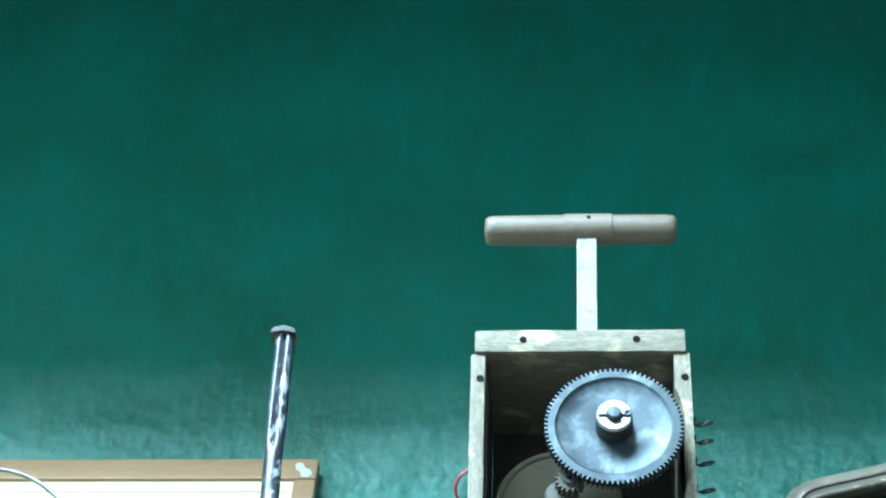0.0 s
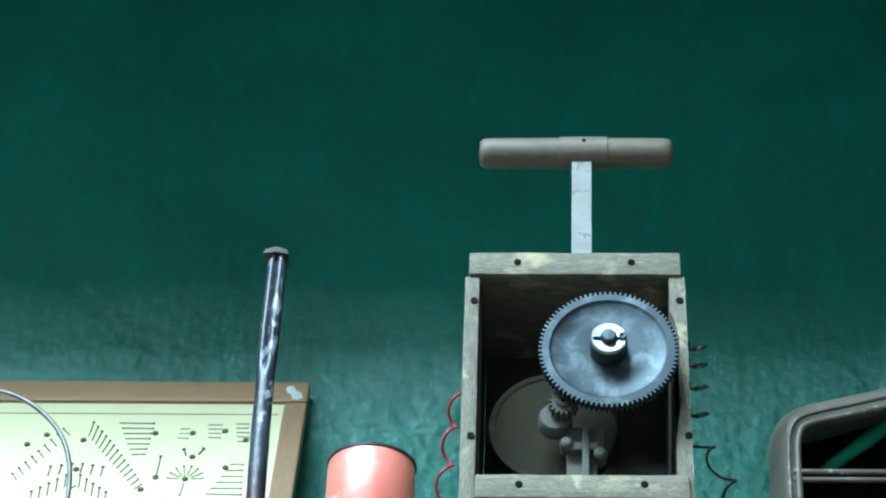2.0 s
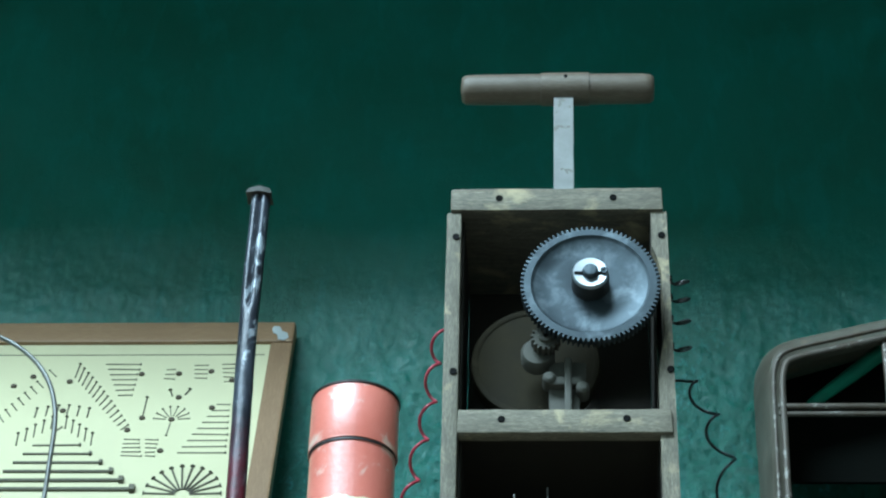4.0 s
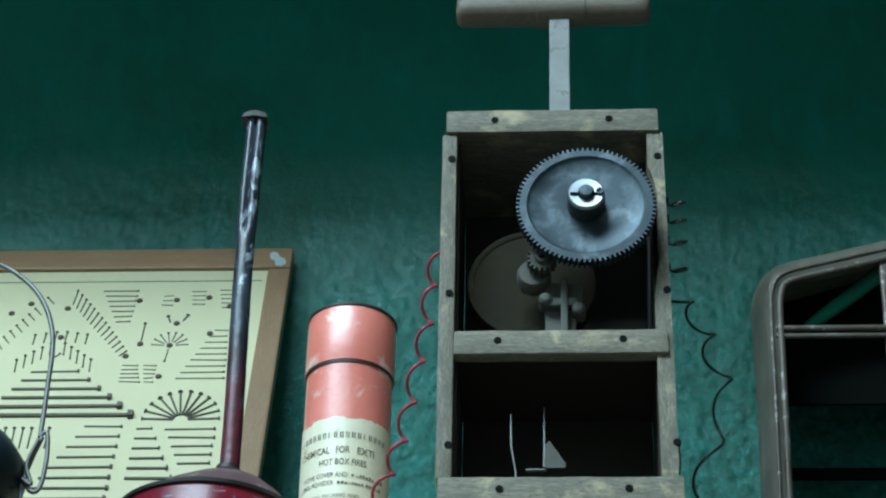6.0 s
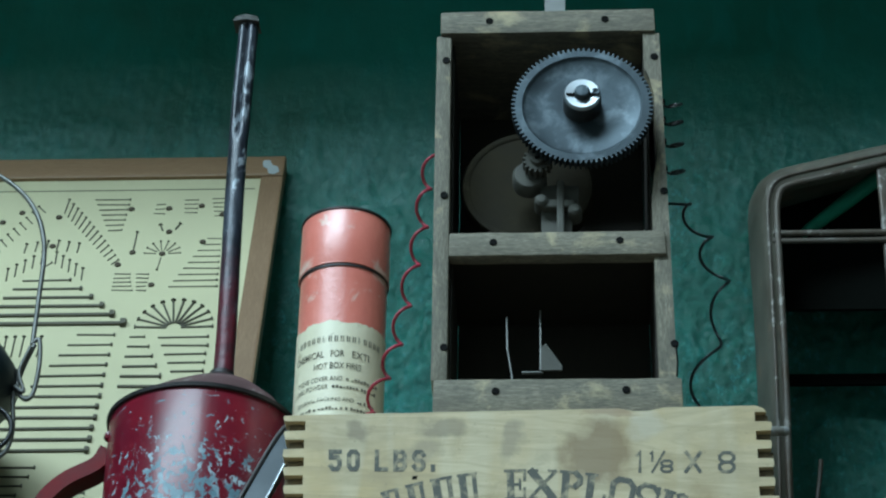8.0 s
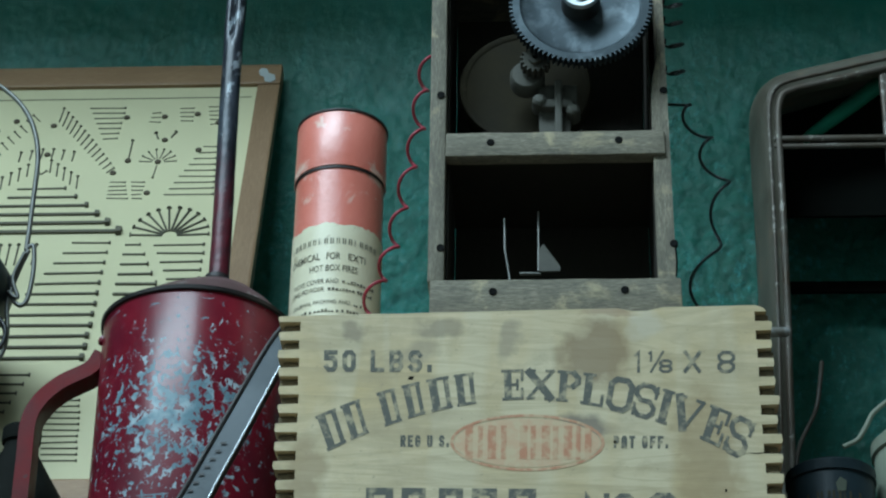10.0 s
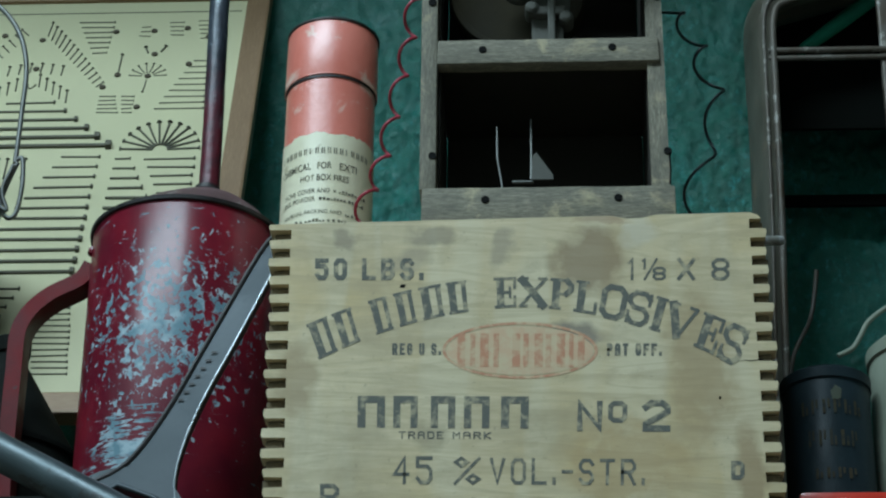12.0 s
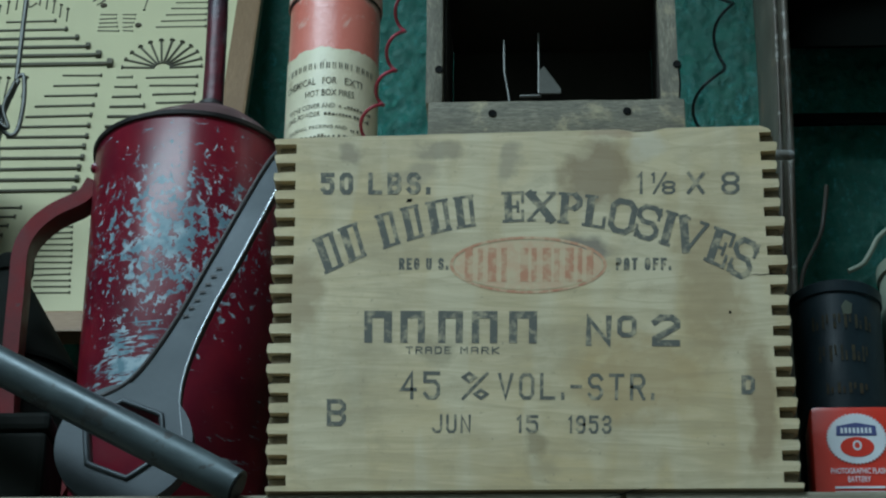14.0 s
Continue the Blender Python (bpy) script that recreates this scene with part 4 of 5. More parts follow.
# small wire loops on the far side
for z in (0.3063, 0.2885, 0.2666, 0.2400):
    loop = [(0.0975 + 0.0058 * math.cos(a), 0.066 + 0.004 * math.sin(a), z + 0.0040 * math.sin(a) + 0.0015 * math.cos(a)) for a in [2 * math.pi * i / 16 for i in range(17)]]
    part("terminal_loop", tube([(0.078, 0.066, z)] + [(0.0885, 0.066, z)] + loop[8:] + loop[1:9], 0.0011, 6), BLACK_WIRE, blaster, "black wire terminal loop")
    part("terminal_post", lathe([(0.0024, 0.0), (0.0024, 0.0045)], (0.0850, 0.060, z), "X", 10), SCREW, blaster)


def coil(centre_line, turns, rx, ry, y, phase=0.0):
    """A springy coiled wire hanging along a line of (x, z)."""
    line = spline([(x, 0, z) for x, z in centre_line], 24)
    n = int(turns * 20)
    out = []
    for i in range(n + 1):
        s = i / n * (len(line) - 1)
        k = min(int(s), len(line) - 2)
        p = line[k].lerp(line[k + 1], s - k)
        a = phase + 2 * math.pi * i / 20
        out.append((p.x + rx * math.cos(a), y + ry * math.sin(a), p.z))
    return out


red_wire = thing("coiled_wire", (-0.145, 0.07, -0.02), "springy red insulated wire hanging beside the machine", "wire", "coiled lead wires")
part("wire", tube(coil([(-0.101, 0.262), (-0.107, 0.228), (-0.109, 0.191), (-0.115, 0.155), (-0.121, 0.117), (-0.127, 0.082), (-0.136, 0.052), (-0.147, 0.022), (-0.152, -0.010)], 8, 0.0052, -0.0085, 0.070, 0.2), 0.0013, 8), RED_WIRE, red_wire, smooth=60)
black_wire = thing("coiled_wire", (0.115, 0.07, -0.02), "springy black insulated wire hanging beside the machine", "wire", "coiled lead wires")
part("wire", tube([(0.085, 0.070, 0.2125)] + coil([(0.1003, 0.211), (0.1076, 0.197), (0.1167, 0.180), (0.1193, 0.161), (0.1284, 0.139), (0.1260, 0.113), (0.1196, 0.080), (0.1080, 0.048), (0.1090, 0.016), (0.1120, -0.018)], 4.5, 0.0064, -0.0090, 0.070, 0.0), 0.0012, 8), BLACK_WIRE, black_wire, smooth=60)

# ---- the orange-red canister on the crate ----
KX, KY, KR, KZ = -0.1738, 0.1150, 0.0352, -0.0247
can = thing("canister", (KX, KY, KZ), "orange-red cardboard canister with torn cream paper label", "canister")
body = part("body", lathe([(KR, KZ), (KR, 0.1640)], (KX, KY, 0), "Z", 64), ORANGE, can, smooth=40)
lid = part("lid", lathe([(KR + 0.0012, 0.1652), (KR + 0.0016, 0.1668), (KR + 0.0012, 0.2165), (KR + 0.0002, 0.2190), (KR - 0.002, 0.2165)], (KX, KY, 0), "Z", 64), ORANGE, can, "orange-red slip lid", smooth=40)
part("lid_seam", lathe([(KR + 0.0007, 0.1628), (KR + 0.0010, 0.1630), (KR + 0.0010, 0.1650), (KR + 0.0007, 0.1652)], (KX, KY, 0), "Z", 64, caps=False), DARK_RIM, can, "dark seam below the lid")
part("lid_edge", lathe([(KR + 0.0014, 0.1654), (KR + 0.0018, 0.1657), (KR + 0.0018, 0.1664), (KR + 0.0014, 0.1666)], (KX, KY, 0), "Z", 64, caps=False), ORANGE, lid, "worn paper edge")
part("top_rim", lathe([(KR + 0.0006, 0.2168), (KR + 0.0022, 0.2175), (KR + 0.0022, 0.2190), (KR + 0.0004, 0.2195)], (KX, KY, 0), "Z", 64, caps=False), DARK_RIM, lid, "dark metal rim")
bm = bmesh.new()
cols = []
for i in range(73):
    a = radians(-172 + 344 * i / 72)
    top = 0.1110 + 0.0050 * noise.noise(Vector((i * 0.22, 2.0, 0))) + 0.0015 * noise.noise(Vector((i * 0.9, 7.0, 0)))
    cols.append([bm.verts.new((KX + (KR + 0.0006) * math.sin(a), KY - (KR + 0.0006) * math.cos(a), z)) for z in (KZ + 0.004, KZ + 0.05, top)])
for a, b in zip(cols, cols[1:]):
    for k in range(2):
        bm.faces.new((a[k], b[k], b[k + 1], a[k + 1]))
label = part("paper_label", bm, LABEL, can, "torn cream paper label with black print", smooth=60)


def can_print(name, bm):
    bmesh.ops.translate(bm, verts=bm.verts, vec=(0, 0, 0.0028))
    part(name, wrap(bm, KX, KY, KR + 0.0010), DARK_PRINT, label)


def can_text(text, x, z, w, h, bold=0.015):
    can_print("label_text", letters(text, KX + x, z, w, h, bold))


for i in range(17):
    w = 0.0026 if i % 6 else 0.0010
    can_print("name_bar", bars([(KX - 0.040 + i * 0.0048, 0.0895, w * 0.36, 0.0052, 0), (KX - 0.040 + i * 0.0048 + w * 0.72, 0.0895, w * 0.30, 0.0052, 0)]))
can_text("CHEMICAL", -0.0395, 0.0755, 0.0300, 0.0060, 0.004)
can_text("FOR", -0.0042, 0.0755, 0.0110, 0.0060, 0.004)
can_text("EXTI", 0.0130, 0.0755, 0.0150, 0.0060, 0.004)
can_text("HOT BOX FIRES", -0.0180, 0.0650, 0.0390, 0.0055, 0.004)
can_text("MOVE COVER AND", -0.0340, 0.0540, 0.0400, 0.0042, 0.0)
can_text("ING POWDER", -0.0340, 0.0470, 0.0290, 0.0042, 0.0)
can_text("JOURNAL PACKING AND", -0.0340, 0.0350, 0.0500, 0.0042, 0.0)


def small_words(x, x_end, z):
    """Print too small to read, as thin uneven bars."""
    spots = []
    while x < x_end:
        w = random.uniform(0.0012, 0.0024)
        spots.append((KX + x, z + random.uniform(-0.0002, 0.0002), w, random.uniform(0.0012, 0.0030), 0))
        x += w + random.choice((0.0007, 0.0009, 0.0022))
    can_print("print_line", bars(spots))


for x, x_end, z in ((0.0090, 0.036, 0.0545), (-0.0020, 0.036, 0.0475), (0.0190, 0.036, 0.0355), (-0.0380, 0.036, 0.0285), (-0.0380, 0.036, 0.0180), (-0.0380, 0.030, 0.0110)):
    small_words(x, x_end, z)

# ---- the red oil can ----
OX, OY, OR = -0.2870, 0.1560, 0.0752
oil = thing("oil_can", (OX, OY, SHELF_Z), "chipped dark red metal oil can with a tall spout", "oil can")
oz1 = 0.0580
part("body", lathe([(OR * 0.955, SHELF_Z), (OR * 0.965, SHELF_Z + 0.004), (OR, oz1 - 0.004), (OR - 0.002, oz1)], (OX, OY, 0), "Z", 80), RED_PAINT, oil, "red paint flaking to grey-blue metal", smooth=40)
part("rim", lathe([(OR - 0.0005, oz1 - 0.0050), (OR + 0.0020, oz1 - 0.0040), (OR + 0.0024, oz1 - 0.0010), (OR - 0.001, oz1 + 0.0010)], (OX, OY, 0), "Z", 80, caps=False), DARK_RIM, oil, "dark rolled rim", smooth=60)
bm = lathe([(OR - 0.001, oz1), (0.056, oz1 + 0.0160), (0.036, oz1 + 0.0300), (0.0215, oz1 + 0.0350)], (OX, OY, 0), "Z", 64)
for v in bm.verts:
    v.co.x += 0.0117 * (v.co.z - oz1) / 0.035
part("cone_top", bm, RED_DARK, oil, "worn sloping top with the spout off centre", smooth=40)
part("spout_collar", lathe([(0.0205, oz1 + 0.0330), (0.0215, oz1 + 0.0350), (0.0200, oz1 + 0.0385), (0.0140, oz1 + 0.0440), (0.0105, oz1 + 0.0460), (0.0098, oz1 + 0.0500)], (OX + 0.0117, OY, 0), "Z", 40), DARK_RIM, oil, "dark threaded collar", smooth=35)
SPX = -0.2752
bm = bmesh.new()
rings = []
for i in range(61):              # a rolled tube whose upper end is pressed in along the front
    z = oz1 + 0.030 + (0.466 - oz1 - 0.030) * i / 60
    press = min(1.0, max(0.0, (z - 0.338) / 0.016))
    r = 0.0085 - 0.0003 * min(1, i / 20) + 0.0005 * press
    ring = []
    for k in range(36):
        a = 2 * math.pi * k / 36
        off = (a - 1.5 * math.pi + 0.12) / 0.34
        d = r - 0.0060 * press * math.exp(-off * off) + 0.0003 * noise.noise(Vector((math.cos(a) * 2, math.sin(a) * 2, z * 60)))
        ring.append(bm.verts.new((SPX + 0.0012 * math.sin(z * 14) + d * math.cos(a), OY + d * math.sin(a), z)))
    rings.append(ring)
for a, b in zip(rings, rings[1:]):
    for k in range(36):
        bm.faces.new((a[k], a[(k + 1) % 36], b[(k + 1) % 36], b[k]))
bm.faces.new(rings[0][::-1])
bm.faces.new(rings[-1])
part("spout", bm, RED_SPOUT, oil, "long worn spout, red fading to bare metal", smooth=60)
part("spout_tip", prism([(SPX - 0.0125, 0.4645), (SPX - 0.0105, 0.4690), (SPX - 0.0010, 0.4720), (SPX + 0.0090, 0.4685), (SPX + 0.0108, 0.4635), (SPX - 0.001, 0.4660)], OY - 0.0105, OY + 0.0085, bevel=0.0008), CAST, oil, "rough torn spout tip")


def strap(path, half, thick):
    """A flat band of metal along a path in x, z, this deep from front to back."""
    bm = bmesh.new()
    pts = [Vector(p) for p in path]
    secs = []
    for i, p in enumerate(pts):
        d = (pts[min(i + 1, len(pts) - 1)] - pts[max(i - 1, 0)]).normalized()
        n_ = Vector((-d.z, 0, d.x))
        secs.append([bm.verts.new(p + n_ * a + Vector((0, b, 0))) for a, b in ((-thick, -half), (thick, -half), (thick, half), (-thick, half))])
    for a, b in zip(secs, secs[1:]):
        for k in range(4):
            j = (k + 1) % 4
            bm.faces.new((a[k], a[j], b[j], b[k]))
    bm.faces.new(secs[0][::-1])
    bm.faces.new(secs[-1])
    return bm


part("handle", strap(spline([(OX - OR + 0.001, OY, 0.034), (OX - OR - 0.007, OY, 0.0205), (-0.391, OY, 0.0080), (-0.4060, OY, -0.0070), (-0.4135, OY, -0.0260), (-0.4135, OY, -0.060), (-0.4130, OY, -0.110), (-0.4110, OY, -0.170), (-0.400, OY, -0.205), (OX - OR + 0.001, OY, -0.225)], 6), 0.0110, 0.0062), RED_STRAP, oil, "red strap handle", smooth=50)
part("handle_rivet", lathe([(0.0, -0.003), (0.003, -0.0025), (0.0045, 0.002)], (OX - OR * 0.955, OY - 0.02, 0.040), "Y", 12, caps=False), RED_PAINT, oil)

# ---- the big wrench leaning on the oil can ----
WY = 0.030
wrench = thing("wrench", (-0.27, WY + 0.02, SHELF_Z), "large forged steel box wrench leaning on the oil can", "wrench")
CX, CZ, RW = -0.2975, -0.2410, 0.0475      # the ring; its hole sits a little higher
head_n = 48


def head_ring(r, squash=1.0):
    return [(CX + r * math.cos(2 * math.pi * i / head_n), CZ + r * squash * math.sin(2 * math.pi * i / head_n)) for i in range(head_n)]


hexa = []
for i in range(head_n):
    a = 2 * math.pi * i / head_n
    k = (a + radians(22)) % (math.pi / 3) - math.pi / 6
    r = 0.0242 / math.cos(k)
    hexa.append((CX + 0.0005 + r * math.cos(a), CZ + 0.0035 + r * math.sin(a)))


def lean_back(bm):
    """The upper end leans away from the front."""
    for v in bm.verts:
        v.co.y += (v.co.z + 0.25) * 0.10
    return bm


hole_rim = [Vector((x, WY - 0.0050, z)) for x, z in [(CX + 0.0005 + (x - CX - 0.0005) * 1.09, CZ + 0.0035 + (z - CZ - 0.0035) * 1.09) for x, z in hexa]]
part("hole_rim", lean_back(tube(hole_rim + hole_rim[:1], 0.0022, 8)), STEEL, wrench, "rolled rim of the hole", smooth=60)
part("head", lean_back(prism(head_ring(RW), WY - 0.0052, WY + 0.009, hexa, bevel=0.0014)), STEEL, wrench, "round head with a hexagonal hole", smooth=35)
left = spline([(-0.3240, 0, -0.2070), (-0.2980, 0, -0.1900), (-0.2740, 0, -0.1500), (-0.2480, 0, -0.0890), (-0.2180, 0, -0.0180), (-0.2065, 0, 0.0020), (-0.1985, 0, 0.0075)], 5)
right = spline([(-0.2570, 0, -0.2350), (-0.2610, 0, -0.2030), (-0.2560, 0, -0.1700), (-0.2440, 0, -0.1330), (-0.2262, 0, -0.0890), (-0.2010, 0, -0.0240), (-0.1935, 0, 0.0010)], 5)
out = [(p.x, p.z) for p in left] + [(p.x, p.z) for p in right[::-1]] + [(-0.2660, -0.2350), (-0.2700, -0.2200), (-0.2820, -0.2085), (-0.3000, -0.2050), (-0.3140, -0.2080)]
part("handle", lean_back(prism(out, WY - 0.0045, WY + 0.0045, bevel=0.0012)), STEEL, wrench, "tapered flat steel handle", smooth=35)
# the left rib's shade is put into its dark colour
part("shaded_edge", lean_back(tube([(p.x + 0.0012, WY - 0.0040, p.z) for p in left], 0.0022, 8)), DARK_RIM, wrench, "raised rib with its shade in the dark colour")
part("bright_edge", lean_back(tube([(p.x - 0.0006, WY - 0.0042, p.z) for p in right], 0.0011, 8)), STEEL_EDGE, wrench, "thin brighter edge", smooth=60)
spots = [(-0.2655 + i * 0.0035, -0.140 + i * 0.0066, 0.0042, 0.0018, 0.0014) for i in range(7)]
part("stamped_bars", lean_back(place_flat(bars(spots), WY - 0.0055)), DARK_RIM, wrench)

# ---- the heavy bar lying in front ----
steel_bar = thing("steel_bar", (-0.30, 0.0, SHELF_Z), "thick dull grey steel bar lying slantwise on the shelf", "bar")
a, b = Vector((-0.60, 0.0000, -0.0763)), Vector((-0.2102, -0.0245, -0.2941))
part("bar", tube([a.lerp(b, k / 12) for k in range(13)], [0.0128] * 11 + [0.0126, 0.0118], 24), PIPE, steel_bar, smooth=60)
part("bar_end", tube([b, b + (b - a).normalized() * 0.0012], [0.0100, 0.0095], 12), DARK_RIM, steel_bar)
# made-up box, added to keep the space behind the bar dark
support = thing("dark_filler_box", (-0.53, 0.07, SHELF_Z), "made-up dark box filling the shade behind the bar", "tool box")
part("body", box(-0.640, -0.352, 0.030, 0.095, SHELF_Z, -0.2290, 0.004), SHADED_OLIVE, support)
part("lid", box(-0.642, -0.350, 0.028, 0.097, -0.2285, -0.2150, 0.004), SHADED_OLIVE, support)

# a dark olive can standing behind, its shoulder slanting
olive = thing("fuel_can", (-0.440, 0.235, SHELF_Z), "dark olive metal fuel can with sloping shoulder", "fuel can")
part("body", lathe([(0.063, SHELF_Z), (0.065, SHELF_Z + 0.005), (0.065, -0.098), (0.061, -0.090), (0.014, -0.010), (0.013, -0.002)], (-0.440, 0.235, 0), "Z", 48), SHADED_OLIVE, olive, smooth=35)
part("seam", lathe([(0.0645, -0.1005), (0.0670, -0.0995), (0.0670, -0.0960), (0.0630, -0.0945)], (-0.440, 0.235, 0), "Z", 48, caps=False), SHADED_OLIVE, olive)
part("cap", lathe([(0.0155, -0.002), (0.0160, 0.000), (0.0160, 0.010), (0.0140, 0.012)], (-0.440, 0.235, 0), "Z", 24), SHADED_OLIVE, olive, smooth=35)

# ---- the lantern with a wire bail ----
LX, LY = -0.545, 0.250
lantern = thing("lantern", (LX, LY, SHELF_Z), "old black railway lantern with a wire bail handle", "lantern")
part("base", lathe([(0.066, SHELF_Z), (0.068, SHELF_Z + 0.004), (0.068, -0.215), (0.060, -0.205), (0.045, -0.200)], (LX, LY, 0), "Z", 40), BLACK_TIN, lantern, smooth=35)
part("globe_cage", lathe([(0.045, -0.200), (0.055, -0.150), (0.056, -0.05), (0.046, 0.01)], (LX, LY, 0), "Z", 32), BLACK_TIN, lantern, smooth=50)
part("dome", lathe([(0.046, 0.01), (0.058, 0.03), (0.060, 0.122), (0.0715, 0.140), (0.0765, 0.152), (0.0750, 0.167), (0.064, 0.184), (0.040, 0.198), (0.020, 0.202)], (LX, LY, 0), "Z", 40), BLACK_TIN, lantern, "black domed lantern top", smooth=40)
bail = [(-0.4593, LY, 0.1924), (-0.4588, LY, 0.2391), (-0.4602, LY, 0.2975), (-0.4773, LY, 0.3413), (-0.5128, LY, 0.3734), (-0.5546, LY, 0.3850), (-0.5964, LY, 0.3734), (-0.6276, LY, 0.3315), (-0.6324, LY, 0.2683), (-0.6305, LY, 0.1924)]
part("bail", tube(spline(bail, 6), 0.0023, 8), WIRE, lantern, "grey wire bail handle", smooth=60)
part("bail_hook", tube(spline([(-0.4593, LY, 0.1943), (-0.4534, LY, 0.1963), (-0.4510, LY, 0.1710), (-0.4534, LY, 0.1437), (-0.4602, LY, 0.1379), (-0.4680, LY, 0.1496), (-0.4641, LY, 0.1710), (-0.4573, LY, 0.1924)], 6), 0.0021, 8), WIRE, lantern, smooth=60)
part("bail_spring", tube(spline([(-0.4597, LY - 0.003, 0.1885), (-0.4670, LY - 0.003, 0.1632), (-0.4612, LY - 0.003, 0.1437), (-0.4729, LY - 0.003, 0.1515), (-0.4865, LY - 0.003, 0.1574)], 6), 0.0019, 8), WIRE, lantern, smooth=60)
part("side_wire", tube(spline([(-0.4704, LY, 0.1671), (-0.4700, LY, 0.1369), (-0.4670, LY, 0.1077), (-0.4704, LY, 0.0883), (-0.4816, LY, 0.0795), (-0.4962, LY, 0.0834)], 6), 0.0021, 8), WIRE, lantern, smooth=60)
part("side_loop", tube(spline([(-0.4962, LY - 0.01, 0.1291), (-0.4768, LY - 0.01, 0.1223), (-0.4661, LY - 0.01, 0.1077), (-0.4700, LY - 0.01, 0.0902), (-0.4914, LY - 0.01, 0.0756)], 6), 0.0024, 8), BLACK_WIRE, lantern, smooth=60)

# ---- the truck radiator shell ----
SY = 0.362
grille = thing("radiator_shell", (0.44, 0.42, SHELF_Z), "old grey-brown metal radiator shell with bars, standing by the wall", "radiator shell")
GCX = 0.455      # its middle
left_line = [(0.1885, SHELF_Z), (0.1900, 0.00), (0.1950, 0.20), (0.1965, 0.33), (0.1970, 0.388), (0.1990, 0.410), (0.2050, 0.425), (0.2200, 0.4335), (0.2600, 0.4440), (0.3100, 0.4570), (0.3700, 0.470), (GCX, 0.478)]
fine = spline([(x, 0, z) for x, z in left_line], 5)
line = [(p.x, p.z) for p in fine] + [(2 * GCX - p.x, p.z) for p in fine[-2::-1]]


def grown(points, d):
    """The line moved outwards by d."""
    out = []
    for i, (x, z) in enumerate(points):
        a, b = points[max(i - 1, 0)], points[min(i + 1, len(points) - 1)]
        v = Vector((b[0] - a[0], b[1] - a[1])).normalized()
        wide = d * (0.55 + 1.25 * abs(v.x)) if d > 0 else d      # the top is broader than the flanks
        out.append((x - v.y * wide, z + v.x * wide))
    return out


bm = bmesh.new()
profile = [(-0.0080, 0.0), (0.0, -0.003), (0.0050, -0.001), (0.0110, 0.010), (0.0160, 0.028), (0.0190, 0.050), (0.0185, 0.075), (0.0150, 0.110), (0.0120, 0.138), (0.0090, 0.138), (0.0120, 0.075), (0.0125, 0.050), (0.0060, 0.022), (-0.0080, 0.010)]
rings = [[bm.verts.new((x, SY + h, z)) for x, z in grown(line, d)] for d, h in profile]
for a, b in zip(rings, rings[1:] + rings[:1]):
    for i in range(len(a) - 1):
        bm.faces.new((a[i], a[i + 1], b[i + 1], b[i]))
bm.faces.new([r[0] for r in rings])
bm.faces.new([r[-1] for r in rings][::-1])
part("shell", bm, SHELL, grille, "rounded grey-brown sheet metal shell", smooth=40)
part("inner_bead", tube([(x, SY - 0.002, z) for x, z in grown(line, -0.0080)], 0.0032, 8), SHELL_BEAD, grille, "rusty rolled bead", smooth=60)
part("outer_bead", tube([(x, SY - 0.003, z) for x, z in grown(line, 0.0010)], 0.0018, 8), SHELL_BEAD, grille, smooth=60)
for z, r in ((0.3705, 0.0030), (0.3620, 0.0026)):
    part("cross_bar", tube([(0.200, SY - 0.001, z), (GCX, SY - 0.003, z - 0.001), (2 * GCX - 0.200, SY - 0.001, z)], r, 10), SHELL_BEAD, grille, smooth=60)
for x in (0.3085, 2 * GCX - 0.3085):
    part("upright_bar", box(x - 0.0062, x + 0.0062, SY - 0.001, SY + 0.008, SHELF_Z, 0.446, 0.0025), SHELL_BEAD, grille)
# added black sheet: the shell's shadow on the wall behind
part("shade_sheet", prism([(0.1960, 0.3300), (0.1960, 0.4300), (0.2150, 0.4450), (0.3100, 0.4760), (GCX, 0.4960), (2 * GCX - 0.3100, 0.4760), (2 * GCX - 0.2150, 0.4450), (2 * GCX - 0.1960, 0.4300), (2 * GCX - 0.1960, 0.3300)], SY + 0.070, SY + 0.074), SHADE_BLACK, grille, "black sheet standing in for shade behind the upper bars")
# added rod in place of the lit diagonal strip of wall
part("lit_strip_rod", tube([(0.2330, SY + 0.045, 0.3992), (0.2400, SY + 0.045, 0.4050), (0.2750, SY + 0.045, 0.4340), (0.3080, SY + 0.045, 0.4620)], [0.0045, 0.0058, 0.0074, 0.0080], 12), LIT_STRIP_GREEN, grille, "green diagonal rod standing in for a lit strip of wall", smooth=60)
# added dark strip: a bar's shadow band on the wall
part("shade_strip", box(0.1900, 2 * GCX - 0.1900, SY + 0.128, SY + 0.133, 0.2808, 0.2928, 0.001), SHADE_BLACK, grille, "dark strip standing in for a shadow across the back")
# a steel pin pokes out between crate and shell
pin = thing("steel_pin", (0.145, 0.06, -0.006), "short grey steel pin lying across the crate's edge", "pin")
part("shank", lathe([(0.0, -0.055), (0.0034, -0.054), (0.0038, -0.052), (0.0038, 0.008), (0.0028, 0.0105), (0.0, 0.0105)], (0.1625, 0.06, -0.0010), "X", 16, caps=False), ROD, pin, smooth=40)

